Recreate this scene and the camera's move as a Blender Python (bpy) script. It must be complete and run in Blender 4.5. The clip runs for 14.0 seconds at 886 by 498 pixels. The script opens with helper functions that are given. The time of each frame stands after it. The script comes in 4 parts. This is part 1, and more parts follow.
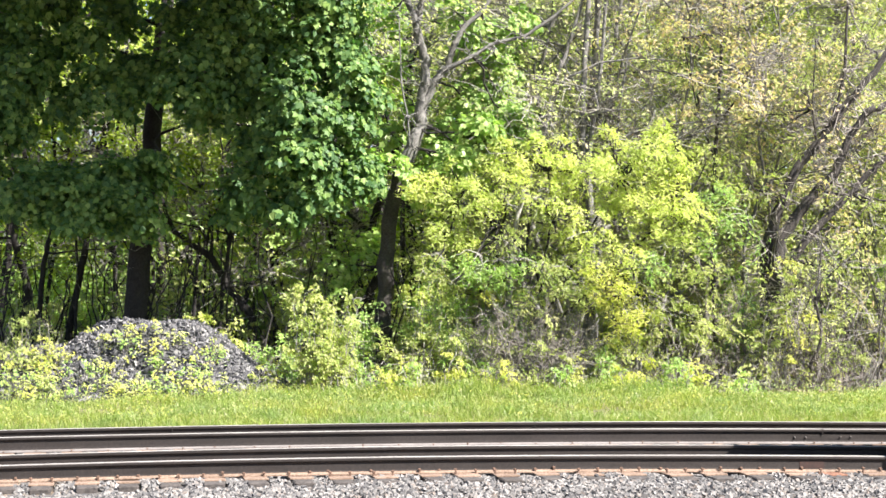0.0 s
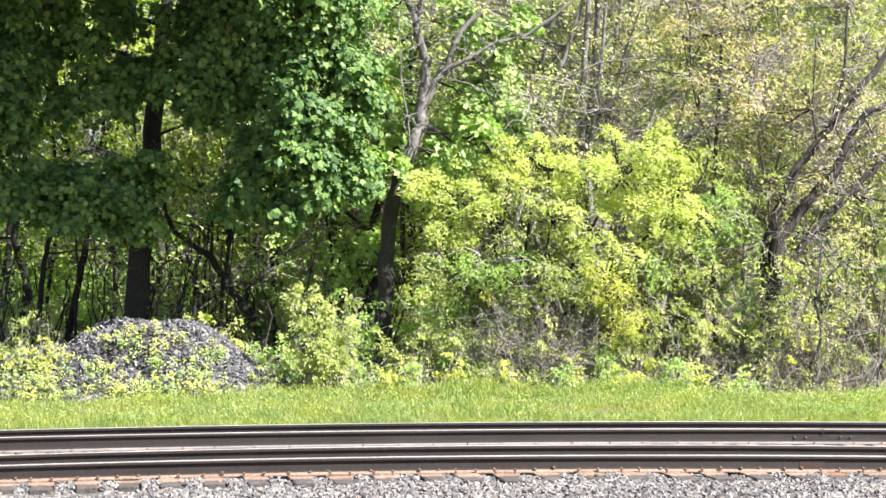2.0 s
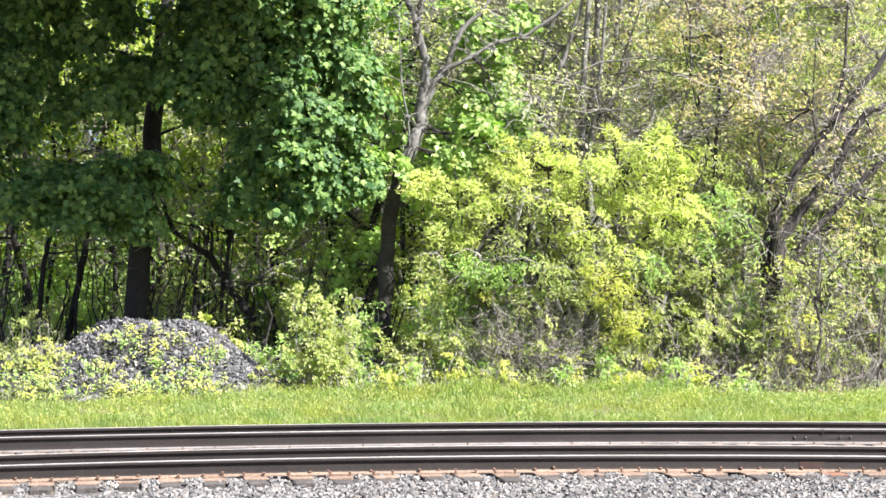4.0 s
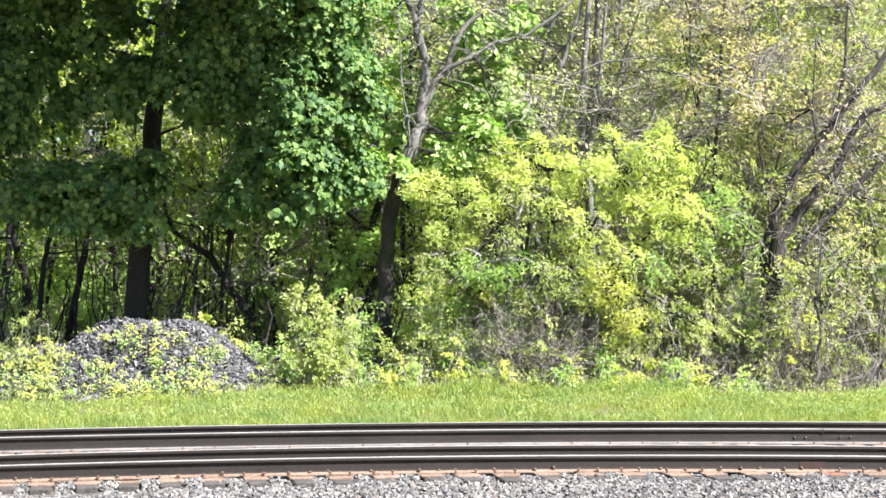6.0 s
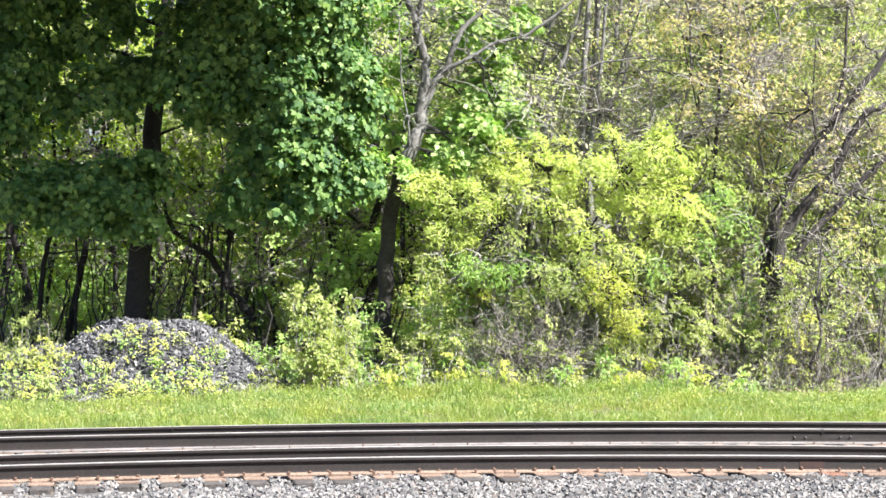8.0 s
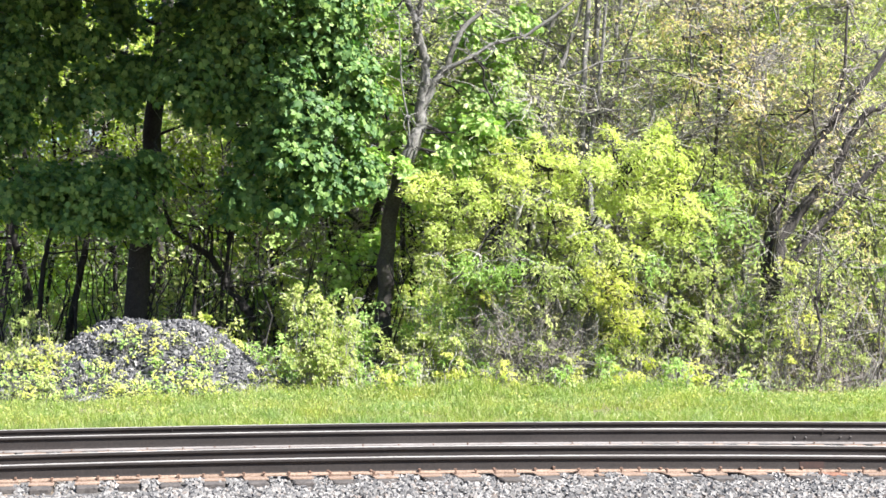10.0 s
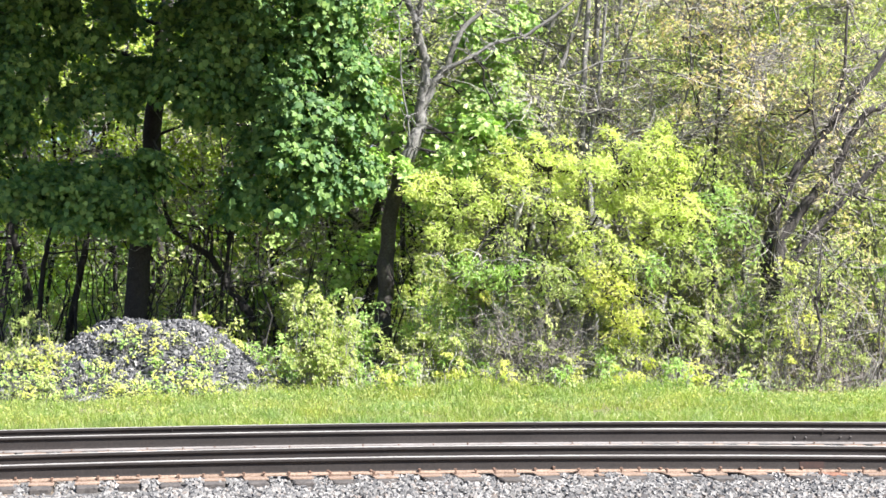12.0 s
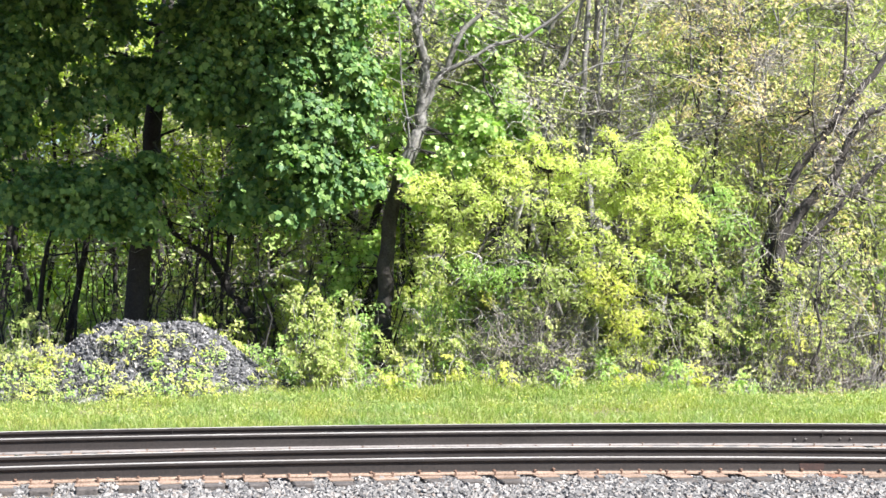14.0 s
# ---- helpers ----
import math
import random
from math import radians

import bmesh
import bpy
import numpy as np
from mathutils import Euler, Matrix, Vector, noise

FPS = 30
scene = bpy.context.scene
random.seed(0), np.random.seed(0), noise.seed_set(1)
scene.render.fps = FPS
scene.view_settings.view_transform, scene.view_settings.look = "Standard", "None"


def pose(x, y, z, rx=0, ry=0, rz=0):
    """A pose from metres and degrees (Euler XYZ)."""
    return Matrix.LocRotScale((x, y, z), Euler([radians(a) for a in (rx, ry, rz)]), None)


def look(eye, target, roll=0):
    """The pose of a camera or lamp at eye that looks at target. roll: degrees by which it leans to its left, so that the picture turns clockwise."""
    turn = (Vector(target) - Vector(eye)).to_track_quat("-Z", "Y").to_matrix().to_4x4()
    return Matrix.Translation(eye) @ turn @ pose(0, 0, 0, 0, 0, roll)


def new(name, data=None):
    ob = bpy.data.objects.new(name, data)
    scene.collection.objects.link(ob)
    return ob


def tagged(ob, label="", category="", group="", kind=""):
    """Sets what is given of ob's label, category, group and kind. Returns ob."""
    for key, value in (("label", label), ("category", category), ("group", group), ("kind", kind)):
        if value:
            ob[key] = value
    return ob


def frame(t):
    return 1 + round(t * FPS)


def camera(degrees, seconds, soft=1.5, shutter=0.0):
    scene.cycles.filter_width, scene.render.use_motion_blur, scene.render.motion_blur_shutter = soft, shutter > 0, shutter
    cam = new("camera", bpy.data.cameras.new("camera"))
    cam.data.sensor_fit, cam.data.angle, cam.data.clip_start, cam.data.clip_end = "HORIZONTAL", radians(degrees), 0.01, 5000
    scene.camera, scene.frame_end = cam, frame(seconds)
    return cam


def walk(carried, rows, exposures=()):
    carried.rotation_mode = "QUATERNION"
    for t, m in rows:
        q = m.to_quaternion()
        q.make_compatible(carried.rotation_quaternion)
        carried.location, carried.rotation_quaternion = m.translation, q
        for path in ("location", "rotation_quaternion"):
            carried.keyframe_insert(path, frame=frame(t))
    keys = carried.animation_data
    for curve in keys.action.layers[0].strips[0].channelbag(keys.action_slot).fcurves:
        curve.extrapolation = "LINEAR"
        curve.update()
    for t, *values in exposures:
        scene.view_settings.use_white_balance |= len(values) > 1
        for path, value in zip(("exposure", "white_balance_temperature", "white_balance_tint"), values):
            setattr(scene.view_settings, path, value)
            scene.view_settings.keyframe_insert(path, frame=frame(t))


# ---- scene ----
# Two railway tracks before the edge of a spring wood; x runs along the tracks, y away from the camera.
# ---- camera ----
cam = camera(28.6, 14.0, soft=1.6)
EYE = (0.0, 0.0, 2.2)


def view(up):
    """The camera's pose, tilted up by that many degrees."""
    return look(EYE, (0.0, 100.0, 2.2 + 100.0 * math.tan(radians(up))), -0.2)


TILT = 1.58
walk(cam, [(0.0, view(TILT)), (13.2, view(TILT)), (13.5, view(TILT + 0.015)), (13.8, view(TILT + 0.045)), (14.0, view(TILT + 0.055))],
     [(0.0, 2.0, 6450.0, 13.0), (2.0, 2.0, 6350.0, 13.0), (6.0, 2.0, 6200.0, 12.0), (14.0, 2.0, 6150.0, 11.5)])

# ---- light ----
SUN_AZ, SUN_EL = 58.0, 46.0            # degrees round from behind the camera to the right, and above the horizon
sun_from = Vector((math.sin(radians(SUN_AZ)) * math.cos(radians(SUN_EL)),
                   -math.cos(radians(SUN_AZ)) * math.cos(radians(SUN_EL)), math.sin(radians(SUN_EL))))
world = bpy.data.worlds.new("sky")
scene.world = world
world.use_nodes = True
sky = world.node_tree.nodes.new("ShaderNodeTexSky")
sky.sky_type, sky.sun_disc = "NISHITA", False
sky.sun_elevation = radians(SUN_EL)
sky.sun_rotation = math.atan2(sun_from.x, sun_from.y)
world.node_tree.links.new(sky.outputs[0], world.node_tree.nodes["Background"].inputs[0])
world.node_tree.nodes["Background"].inputs[1].default_value = 0.05
sun = new("sun", bpy.data.lights.new("sun", "SUN"))
sun.data.energy, sun.data.angle, sun.data.color = 5.0, radians(0.53), (1.0, 0.945, 0.85)
sun.matrix_world = look(sun_from * 60, (0, 0, 0))

# ---- materials ----


class Nodes:
    """A short hand for node materials."""

    def __init__(self, name):
        self.mat = bpy.data.materials.new(name)
        self.mat.use_nodes = True
        self.tree = self.mat.node_tree
        self.bsdf = self.tree.nodes["Principled BSDF"]
        self.out = self.tree.nodes["Material Output"]

    def add(self, kind, **values):
        node = self.tree.nodes.new(kind)
        for key, value in values.items():
            node.inputs[key.replace("_", " ")].default_value = value
        return node

    def link(self, a, b):
        self.tree.links.new(a, b)

    def noise(self, scale, detail=4.0, rough=0.6):
        node = self.add("ShaderNodeTexNoise", Scale=scale, Detail=detail, Roughness=rough)
        self.link(self.place(), node.inputs["Vector"])
        return node.outputs["Fac"]

    def place(self):
        return self.tree.nodes.new("ShaderNodeNewGeometry").outputs["Position"]

    def ramp(self, fac, stops):
        node = self.tree.nodes.new("ShaderNodeValToRGB")
        el = node.color_ramp.elements
        while len(el) < len(stops):
            el.new(0.5)
        for e, (p, c) in zip(el, stops):
            e.position, e.color = p, (*c, 1.0)
        self.link(fac, node.inputs["Fac"])
        return node.outputs["Color"]

    def mix(self, fac, a, b, blend="MIX"):
        node = self.tree.nodes.new("ShaderNodeMix")
        node.data_type, node.blend_type = "RGBA", blend
        for socket, value in ((node.inputs[0], fac), (node.inputs[6], a), (node.inputs[7], b)):
            if isinstance(value, bpy.types.NodeSocket):
                self.link(value, socket)
            else:
                socket.default_value = value if isinstance(value, float) else (*value, 1.0)
        return node.outputs[2]

    def bump(self, fac, strength, distance):
        node = self.add("ShaderNodeBump", Strength=strength, Distance=distance)
        self.link(fac, node.inputs["Height"])
        self.link(node.outputs["Normal"], self.bsdf.inputs["Normal"])


def surface(name, dark, light, grain, patch, rough=0.8, metal=0.0, bump=0.4, depth=0.01):
    """A surface in two tones, mottled at two scales, with relief."""
    n = Nodes(name)
    fine, broad = n.noise(grain, 5.0, 0.65), n.noise(patch, 3.0, 0.5)
    base = n.ramp(fine, [(0.32, dark), (0.68, light)])
    tone = n.ramp(broad, [(0.3, (0.72, 0.7, 0.68)), (0.7, (1.1, 1.1, 1.1))])
    n.link(n.mix(1.0, base, tone, "MULTIPLY"), n.bsdf.inputs["Base Color"])
    n.bsdf.inputs["Roughness"].default_value, n.bsdf.inputs["Metallic"].default_value = rough, metal
    n.bump(fine, bump, depth)
    return n.mat


def pieces(name, tones, grain=30.0, rough=0.85, by_object=False):
    """Loose pieces, each of its own tone out of a run of tones."""
    n = Nodes(name)
    if by_object:
        pick = n.tree.nodes.new("ShaderNodeObjectInfo").outputs["Random"]
    else:
        pick = n.tree.nodes.new("ShaderNodeNewGeometry").outputs["Random Per Island"]
    base = n.ramp(pick, [(i / (len(tones) - 1), c) for i, c in enumerate(tones)])
    fine = n.noise(grain, 4.0, 0.6)
    tone = n.ramp(fine, [(0.3, (0.7, 0.7, 0.7)), (0.7, (1.15, 1.15, 1.15))])
    n.link(n.mix(1.0, base, tone, "MULTIPLY"), n.bsdf.inputs["Base Color"])
    n.bsdf.inputs["Roughness"].default_value = rough
    n.bump(fine, 0.4, 0.01)
    return n.mat


def leaf(name, tones, through_light=0.45, rough=0.58, gloss=0.3, patches=None):
    """Thin leaves that let light through, each of its own tone."""
    n = Nodes(name)
    pick = n.tree.nodes.new("ShaderNodeNewGeometry").outputs["Random Per Island"]
    base = n.ramp(pick, [(i / (len(tones) - 1), c) for i, c in enumerate(tones)])
    tone = n.ramp(n.noise(0.9, 2.0, 0.5), [(0.3, (0.82, 0.86, 0.8)), (0.7, (1.15, 1.1, 1.05))])
    base = n.mix(1.0, base, tone, "MULTIPLY")
    if patches:
        base = n.mix(1.0, base, n.ramp(n.noise(0.55, 3.0, 0.6), [(0.36, patches[0]), (0.64, patches[1])]), "MULTIPLY")
    n.link(base, n.bsdf.inputs["Base Color"])
    n.bsdf.inputs["Roughness"].default_value = rough
    n.bsdf.inputs["Specular IOR Level"].default_value = gloss
    glow = n.tree.nodes.new("ShaderNodeBsdfTranslucent")
    n.link(n.mix(1.0, base, (1.1, 1.3, 0.6), "MULTIPLY"), glow.inputs["Color"])
    both = n.add("ShaderNodeMixShader", Fac=through_light)
    n.link(n.bsdf.outputs[0], both.inputs[1])
    n.link(glow.outputs[0], both.inputs[2])
    n.link(both.outputs[0], n.out.inputs["Surface"])
    return n.mat


M_LEAF = {
    "maple": leaf("maple_leaf", [(0.05, 0.118, 0.045), (0.086, 0.174, 0.056), (0.15, 0.255, 0.072), (0.24, 0.35, 0.105)], 0.42, 0.52, 0.36),
    "sunlit": leaf("sunlit_leaf", [(0.17, 0.25, 0.03), (0.25, 0.34, 0.045), (0.33, 0.41, 0.065), (0.42, 0.47, 0.10)], 0.55),
    "elder": leaf("box_elder_leaf", [(0.43, 0.49, 0.135), (0.51, 0.56, 0.18), (0.58, 0.61, 0.25), (0.63, 0.64, 0.32)], 0.5),
    "young": leaf("young_leaf", [(0.29, 0.37, 0.13), (0.38, 0.45, 0.19), (0.46, 0.50, 0.25), (0.53, 0.52, 0.31), (0.58, 0.50, 0.38)], 0.52),
    "olive": leaf("olive_leaf", [(0.27, 0.335, 0.11), (0.36, 0.415, 0.155), (0.46, 0.485, 0.215), (0.53, 0.52, 0.29)], 0.52),
    "copper": leaf("copper_leaf", [(0.38, 0.42, 0.16), (0.49, 0.45, 0.22), (0.60, 0.48, 0.32), (0.58, 0.42, 0.31)], 0.5),
    "yellow": leaf("yellow_leaf", [(0.40, 0.45, 0.09), (0.49, 0.51, 0.13), (0.55, 0.54, 0.18), (0.54, 0.49, 0.22)], 0.5),
    "fresh": leaf("fresh_leaf", [(0.18, 0.30, 0.08), (0.26, 0.40, 0.11), (0.35, 0.48, 0.155), (0.46, 0.55, 0.22)], 0.45, 0.45, 0.5),
}
# near-black bark: the shade under the leaves is put into its colour
M_BARK = surface("shade_dark_bark", (0.012, 0.011, 0.0105), (0.040, 0.036, 0.034), 22.0, 2.5, 0.95, bump=0.8, depth=0.03)
M_GREY_BARK = surface("grey_bark", (0.08, 0.079, 0.076), (0.215, 0.21, 0.201), 20.0, 2.0, 0.9, bump=0.6, depth=0.02)
M_TWIG = surface("twig_bark", (0.17, 0.158, 0.148), (0.41, 0.393, 0.378), 9.0, 0.8, 0.9, bump=0.2)
M_BROWN_TWIG = surface("brown_twig_bark", (0.11, 0.10, 0.093), (0.32, 0.295, 0.275), 9.0, 0.8, 0.9, bump=0.2)
M_GRASS = leaf("grass_blade", [(0.14, 0.22, 0.046), (0.18, 0.265, 0.055), (0.23, 0.305, 0.075), (0.29, 0.335, 0.115), (0.37, 0.385, 0.21)], 0.45, 0.4, 0.45, ((0.92, 1.0, 1.2), (1.2, 1.06, 0.95)))
# bark dimmed in colour to stand for the leaves' shade
M_DIM_BARK = surface("shade_dimmed_bark", (0.024, 0.021, 0.02), (0.07, 0.063, 0.058), 22.0, 2.5, 0.95, bump=0.8, depth=0.03)
M_SOIL = surface("leaf_litter_soil", (0.05, 0.04, 0.03), (0.24, 0.19, 0.14), 14.0, 0.5, 0.95, bump=0.9, depth=0.05)
M_LITTER = pieces("dead_leaf", [(0.12, 0.09, 0.06), (0.25, 0.19, 0.14), (0.36, 0.30, 0.24), (0.2, 0.15, 0.1)])
M_BALLAST_BED = surface("ballast_bed", (0.05, 0.048, 0.046), (0.20, 0.19, 0.18), 30.0, 0.8, 0.95, bump=1.0, depth=0.04)
M_STONE = pieces("crushed_stone", [(0.05, 0.049, 0.052), (0.09, 0.088, 0.09), (0.13, 0.126, 0.125), (0.17, 0.163, 0.158), (0.24, 0.23, 0.222), (0.14, 0.115, 0.10)], 40.0)
M_CHIP = pieces("broken_slate", [(0.025, 0.026, 0.031), (0.05, 0.051, 0.058), (0.085, 0.086, 0.094), (0.14, 0.139, 0.147), (0.27, 0.262, 0.26)], 25.0, 0.75)
M_HEAP = surface("heap_core", (0.035, 0.034, 0.035), (0.12, 0.115, 0.11), 18.0, 1.0, 0.95, bump=1.0, depth=0.05)
M_RAIL = surface("weathered_rail_steel", (0.015, 0.0125, 0.012), (0.036, 0.029, 0.027), 35.0, 1.2, 0.75, 0.2, 0.25, 0.002)
M_RAIL_TOP = surface("worn_rail_head", (0.30, 0.29, 0.284), (0.40, 0.39, 0.382), 6.0, 0.7, 0.45, 0.1, 0.05, 0.001)
M_DUST = surface("dusty_pale_iron", (0.12, 0.11, 0.108), (0.20, 0.187, 0.184), 30.0, 2.0, 0.85, 0.0, 0.3, 0.003)
M_RAIL_SIDE = surface("worn_rail_side", (0.095, 0.089, 0.086), (0.15, 0.14, 0.135), 8.0, 0.8, 0.6, 0.1, 0.1, 0.001)
M_RUST = surface("rusty_iron", (0.10, 0.062, 0.043), (0.30, 0.222, 0.172), 40.0, 2.0, 0.9, 0.0, 0.4, 0.003)
M_RED_RUST = surface("red_rusty_iron", (0.13, 0.05, 0.03), (0.29, 0.16, 0.11), 40.0, 2.0, 0.9, 0.0, 0.4, 0.003)
M_RED_MARK = surface("red_mark", (0.021, 0.011, 0.009), (0.043, 0.019, 0.015), 30.0, 4.0, 0.8, 0.0, 0.3, 0.002)
M_RUST_DARK = surface("dark_rusty_iron", (0.06, 0.035, 0.025), (0.17, 0.10, 0.07), 50.0, 4.0, 0.85, 0.0, 0.4, 0.003)
M_TIE = surface("weathered_tie_timber", (0.025, 0.022, 0.022), (0.09, 0.08, 0.075), 25.0, 2.0, 0.92, 0.0, 0.7, 0.01)

# ---- mesh tools ----
rng = np.random.default_rng(7)


def mesh_of(name, verts, faces, mats, which=None, smooth=False):
    me = bpy.data.meshes.new(name)
    me.from_pydata(verts.tolist() if isinstance(verts, np.ndarray) else verts, [],
                   faces.tolist() if isinstance(faces, np.ndarray) else faces)
    for m in mats:
        me.materials.append(m)
    if which is not None:
        me.polygons.foreach_set("material_index", np.asarray(which, dtype=np.int32))
    if smooth:
        me.polygons.foreach_set("use_smooth", np.ones(len(me.polygons), dtype=bool))
    me.update()
    return me


# outlines of leaves, folded along the midrib: lobed like a maple's, narrow, or plain
LEAF_SHAPES = {
    "maple": (np.array([(0, -0.42, 0), (-0.34, -0.36, -0.03), (-0.36, -0.12, 0.0), (-0.6, 0.14, -0.1), (-0.3, 0.22, 0.0), (0, 0.6, -0.12),
                        (0.3, 0.22, 0.0), (0.6, 0.14, -0.1), (0.36, -0.12, 0.0), (0.34, -0.36, -0.03)]), np.array([(0, 5, 4, 3, 2, 1), (0, 9, 8, 7, 6, 5)])),
    "lance": (np.array([(0, -0.6, -0.02), (-0.17, -0.1, 0.05), (0, 0.7, -0.16), (0.17, -0.1, 0.05)]), np.array([(0, 2, 1), (0, 3, 2)])),
    "leaf": (np.array([(0, -0.6, -0.05), (-0.28, 0, 0.05), (0, 0.6, -0.1), (0.28, 0, 0.05)]), np.array([(0, 2, 1), (0, 3, 2)])),
}


class Pile:
    """Gathers many pieces of geometry, each with a material number, into one mesh."""

    def __init__(self):
        self.v, self.f, self.m, self.n = [], [], [], 0

    def put(self, verts, faces, mat=0):
        verts = np.asarray(verts, dtype=float).reshape(-1, 3)
        self.v.append(verts)
        if isinstance(faces, np.ndarray):
            fs = (faces + self.n).tolist()
        else:
            fs = [[i + self.n for i in f] for f in faces]
        self.f += fs
        self.m += [mat] * len(fs)
        self.n += len(verts)

    def tube(self, pts, radii, sides=6, mat=0):
        pts = np.asarray(pts, dtype=float)
        radii = np.asarray(radii, dtype=float)
        way = np.gradient(pts, axis=0)
        way /= np.linalg.norm(way, axis=1, keepdims=True) + 1e-9
        run = np.abs(pts[-1] - pts[0])
        ref = np.eye(3)[int(np.argmin(run))][None]
        a = np.cross(way, ref)
        a /= np.linalg.norm(a, axis=1, keepdims=True) + 1e-9
        b = np.cross(way, a)
        ang = np.arange(sides) * 2 * math.pi / sides
        ring = (a[:, None] * np.cos(ang)[None, :, None] + b[:, None] * np.sin(ang)[None, :, None]) * radii[:, None, None]
        verts = (pts[:, None] + ring).reshape(-1, 3)
        k = np.arange(sides)
        i = np.arange(len(pts) - 1)[:, None] * sides
        faces = np.stack([i + k, i + (k + 1) % sides, i + sides + (k + 1) % sides, i + sides + k], -1).reshape(-1, 4)
        self.put(verts, faces, mat)

    def leaves(self, at, up, size, mat=0, shape="leaf", ahead=None):
        """Folded leaves at the points, facing up (a normal each), pointing ahead, of the sizes given."""
        n = len(at)
        if not n:
            return
        outline, faces = LEAF_SHAPES[shape]
        up = up / (np.linalg.norm(up, axis=1, keepdims=True) + 1e-9)
        side = np.cross(rng.normal(size=(n, 3)) if ahead is None else ahead, up)
        side /= np.linalg.norm(side, axis=1, keepdims=True) + 1e-9
        fwd = np.cross(up, side)
        s = np.asarray(size).reshape(-1, 1, 1)
        verts = at[:, None] + s * (outline[None, :, 0:1] * side[:, None] + outline[None, :, 1:2] * fwd[:, None] + outline[None, :, 2:3] * up[:, None])
        self.put(verts.reshape(-1, 3), (np.arange(n)[:, None, None] * len(outline) + faces[None]).reshape(-1, faces.shape[1]), mat)

    def mesh(self, name, mats, smooth=False):
        return mesh_of(name, np.concatenate(self.v), self.f, mats, self.m, smooth)


def part(name, me, parent, label="", at=None):
    """One mesh object under a thing or a part."""
    ob = new(name, me)
    ob.parent = parent
    if at is not None:
        ob.matrix_basis = at
    return tagged(ob, label) if label else ob


def thing(name, at, label, category, group="", kind="", me=None):
    ob = new(name, me)
    ob.matrix_basis = at if isinstance(at, Matrix) else Matrix.Translation(at)
    return tagged(ob, label, category, group, kind)


def box(pile, lo, hi, mat=0, bevel=0.0):
    """A box with bevelled upright and upper edges."""
    (x0, y0, z0), (x1, y1, z1) = lo, hi
    b = bevel
    rings = [(z0, 0.0), (z1 - b, 0.0), (z1, b)]
    verts, faces = [], []
    for z, d in rings:
        c = max(d, 0.0)
        verts += [(x0 + c + b, y0 + c, z), (x1 - c - b, y0 + c, z), (x1 - c, y0 + c + b, z), (x1 - c, y1 - c - b, z),
                  (x1 - c - b, y1 - c, z), (x0 + c + b, y1 - c, z), (x0 + c, y1 - c - b, z), (x0 + c, y0 + c + b, z)]
    for r in range(2):
        for k in range(8):
            faces.append([r * 8 + k, r * 8 + (k + 1) % 8, r * 8 + 8 + (k + 1) % 8, r * 8 + 8 + k])
    faces.append(list(range(16, 24)))
    faces.append(list(range(7, -1, -1)))
    pile.put(verts, faces, mat)


# ---- ground ----
SLOPE = 0.078                       # the tracks draw nearer towards the left


def ground_z(x, y):
    """Height of the ground: a flat track bed, a shallow ditch, then gently rising woodland."""
    bed = -0.16
    z = bed + np.clip((y - 33.0) / 6.0, 0, 1) * 0.12 + np.clip((y - 42.0) / 40.0, 0, 1) * 2.2
    z = z - np.clip((20.6 - y) / 4.0, 0, 1) * 0.45
    z = z + 0.05 * np.sin(x * 0.7 + y * 0.3) * np.clip((y - 33) / 4, 0, 1) + 0.04 * np.sin(x * 1.9 - y * 0.8) * np.clip((y - 34) / 4, 0, 1)
    return z


def track_z(x, bend):
    x = np.clip(x, -9, 9)
    return -bend * x * x


def sheet(name, xs, ys, mat, label, category, lift=0.0, kind="structure", dip=0.0, shear=0.0):
    gx, gy = np.meshgrid(xs, ys)
    verts = np.stack([gx, gy + shear * gx, ground_z(gx, gy) + lift + track_z(gx, dip)], -1).reshape(-1, 3)
    nx = len(xs)
    i, j = np.meshgrid(np.arange(nx - 1), np.arange(len(ys) - 1))
    a = (j * nx + i).reshape(-1)
    faces = np.stack([a, a + 1, a + nx + 1, a + nx], -1)
    ob = new(name, mesh_of(name, verts, faces, [mat], smooth=True))
    return tagged(ob, label, category, kind=kind)


far = [-2500, -600, -200, -90, -55]
sheet("ground", np.array(far + list(np.arange(-40, 40.1, 0.8)) + [55, 90, 200, 600, 2500]),
      np.array([-600, -200, -60, -20, 0, 8, 14, 17] + list(np.arange(18, 80, 0.8)) + [90, 120, 200, 500, 2500]),
      M_SOIL, "bare brown woodland soil with leaf litter", "ground")
sheet("ballast_bed", np.concatenate([np.arange(-40, 20, 0.5), np.arange(20, 150.1, 5.0)]), np.arange(16.8, 30.61, 0.3), M_BALLAST_BED,
      "grey crushed stone bed under both tracks", "ballast", 0.03, dip=1.6e-3, shear=SLOPE)

# ---- tracks ----


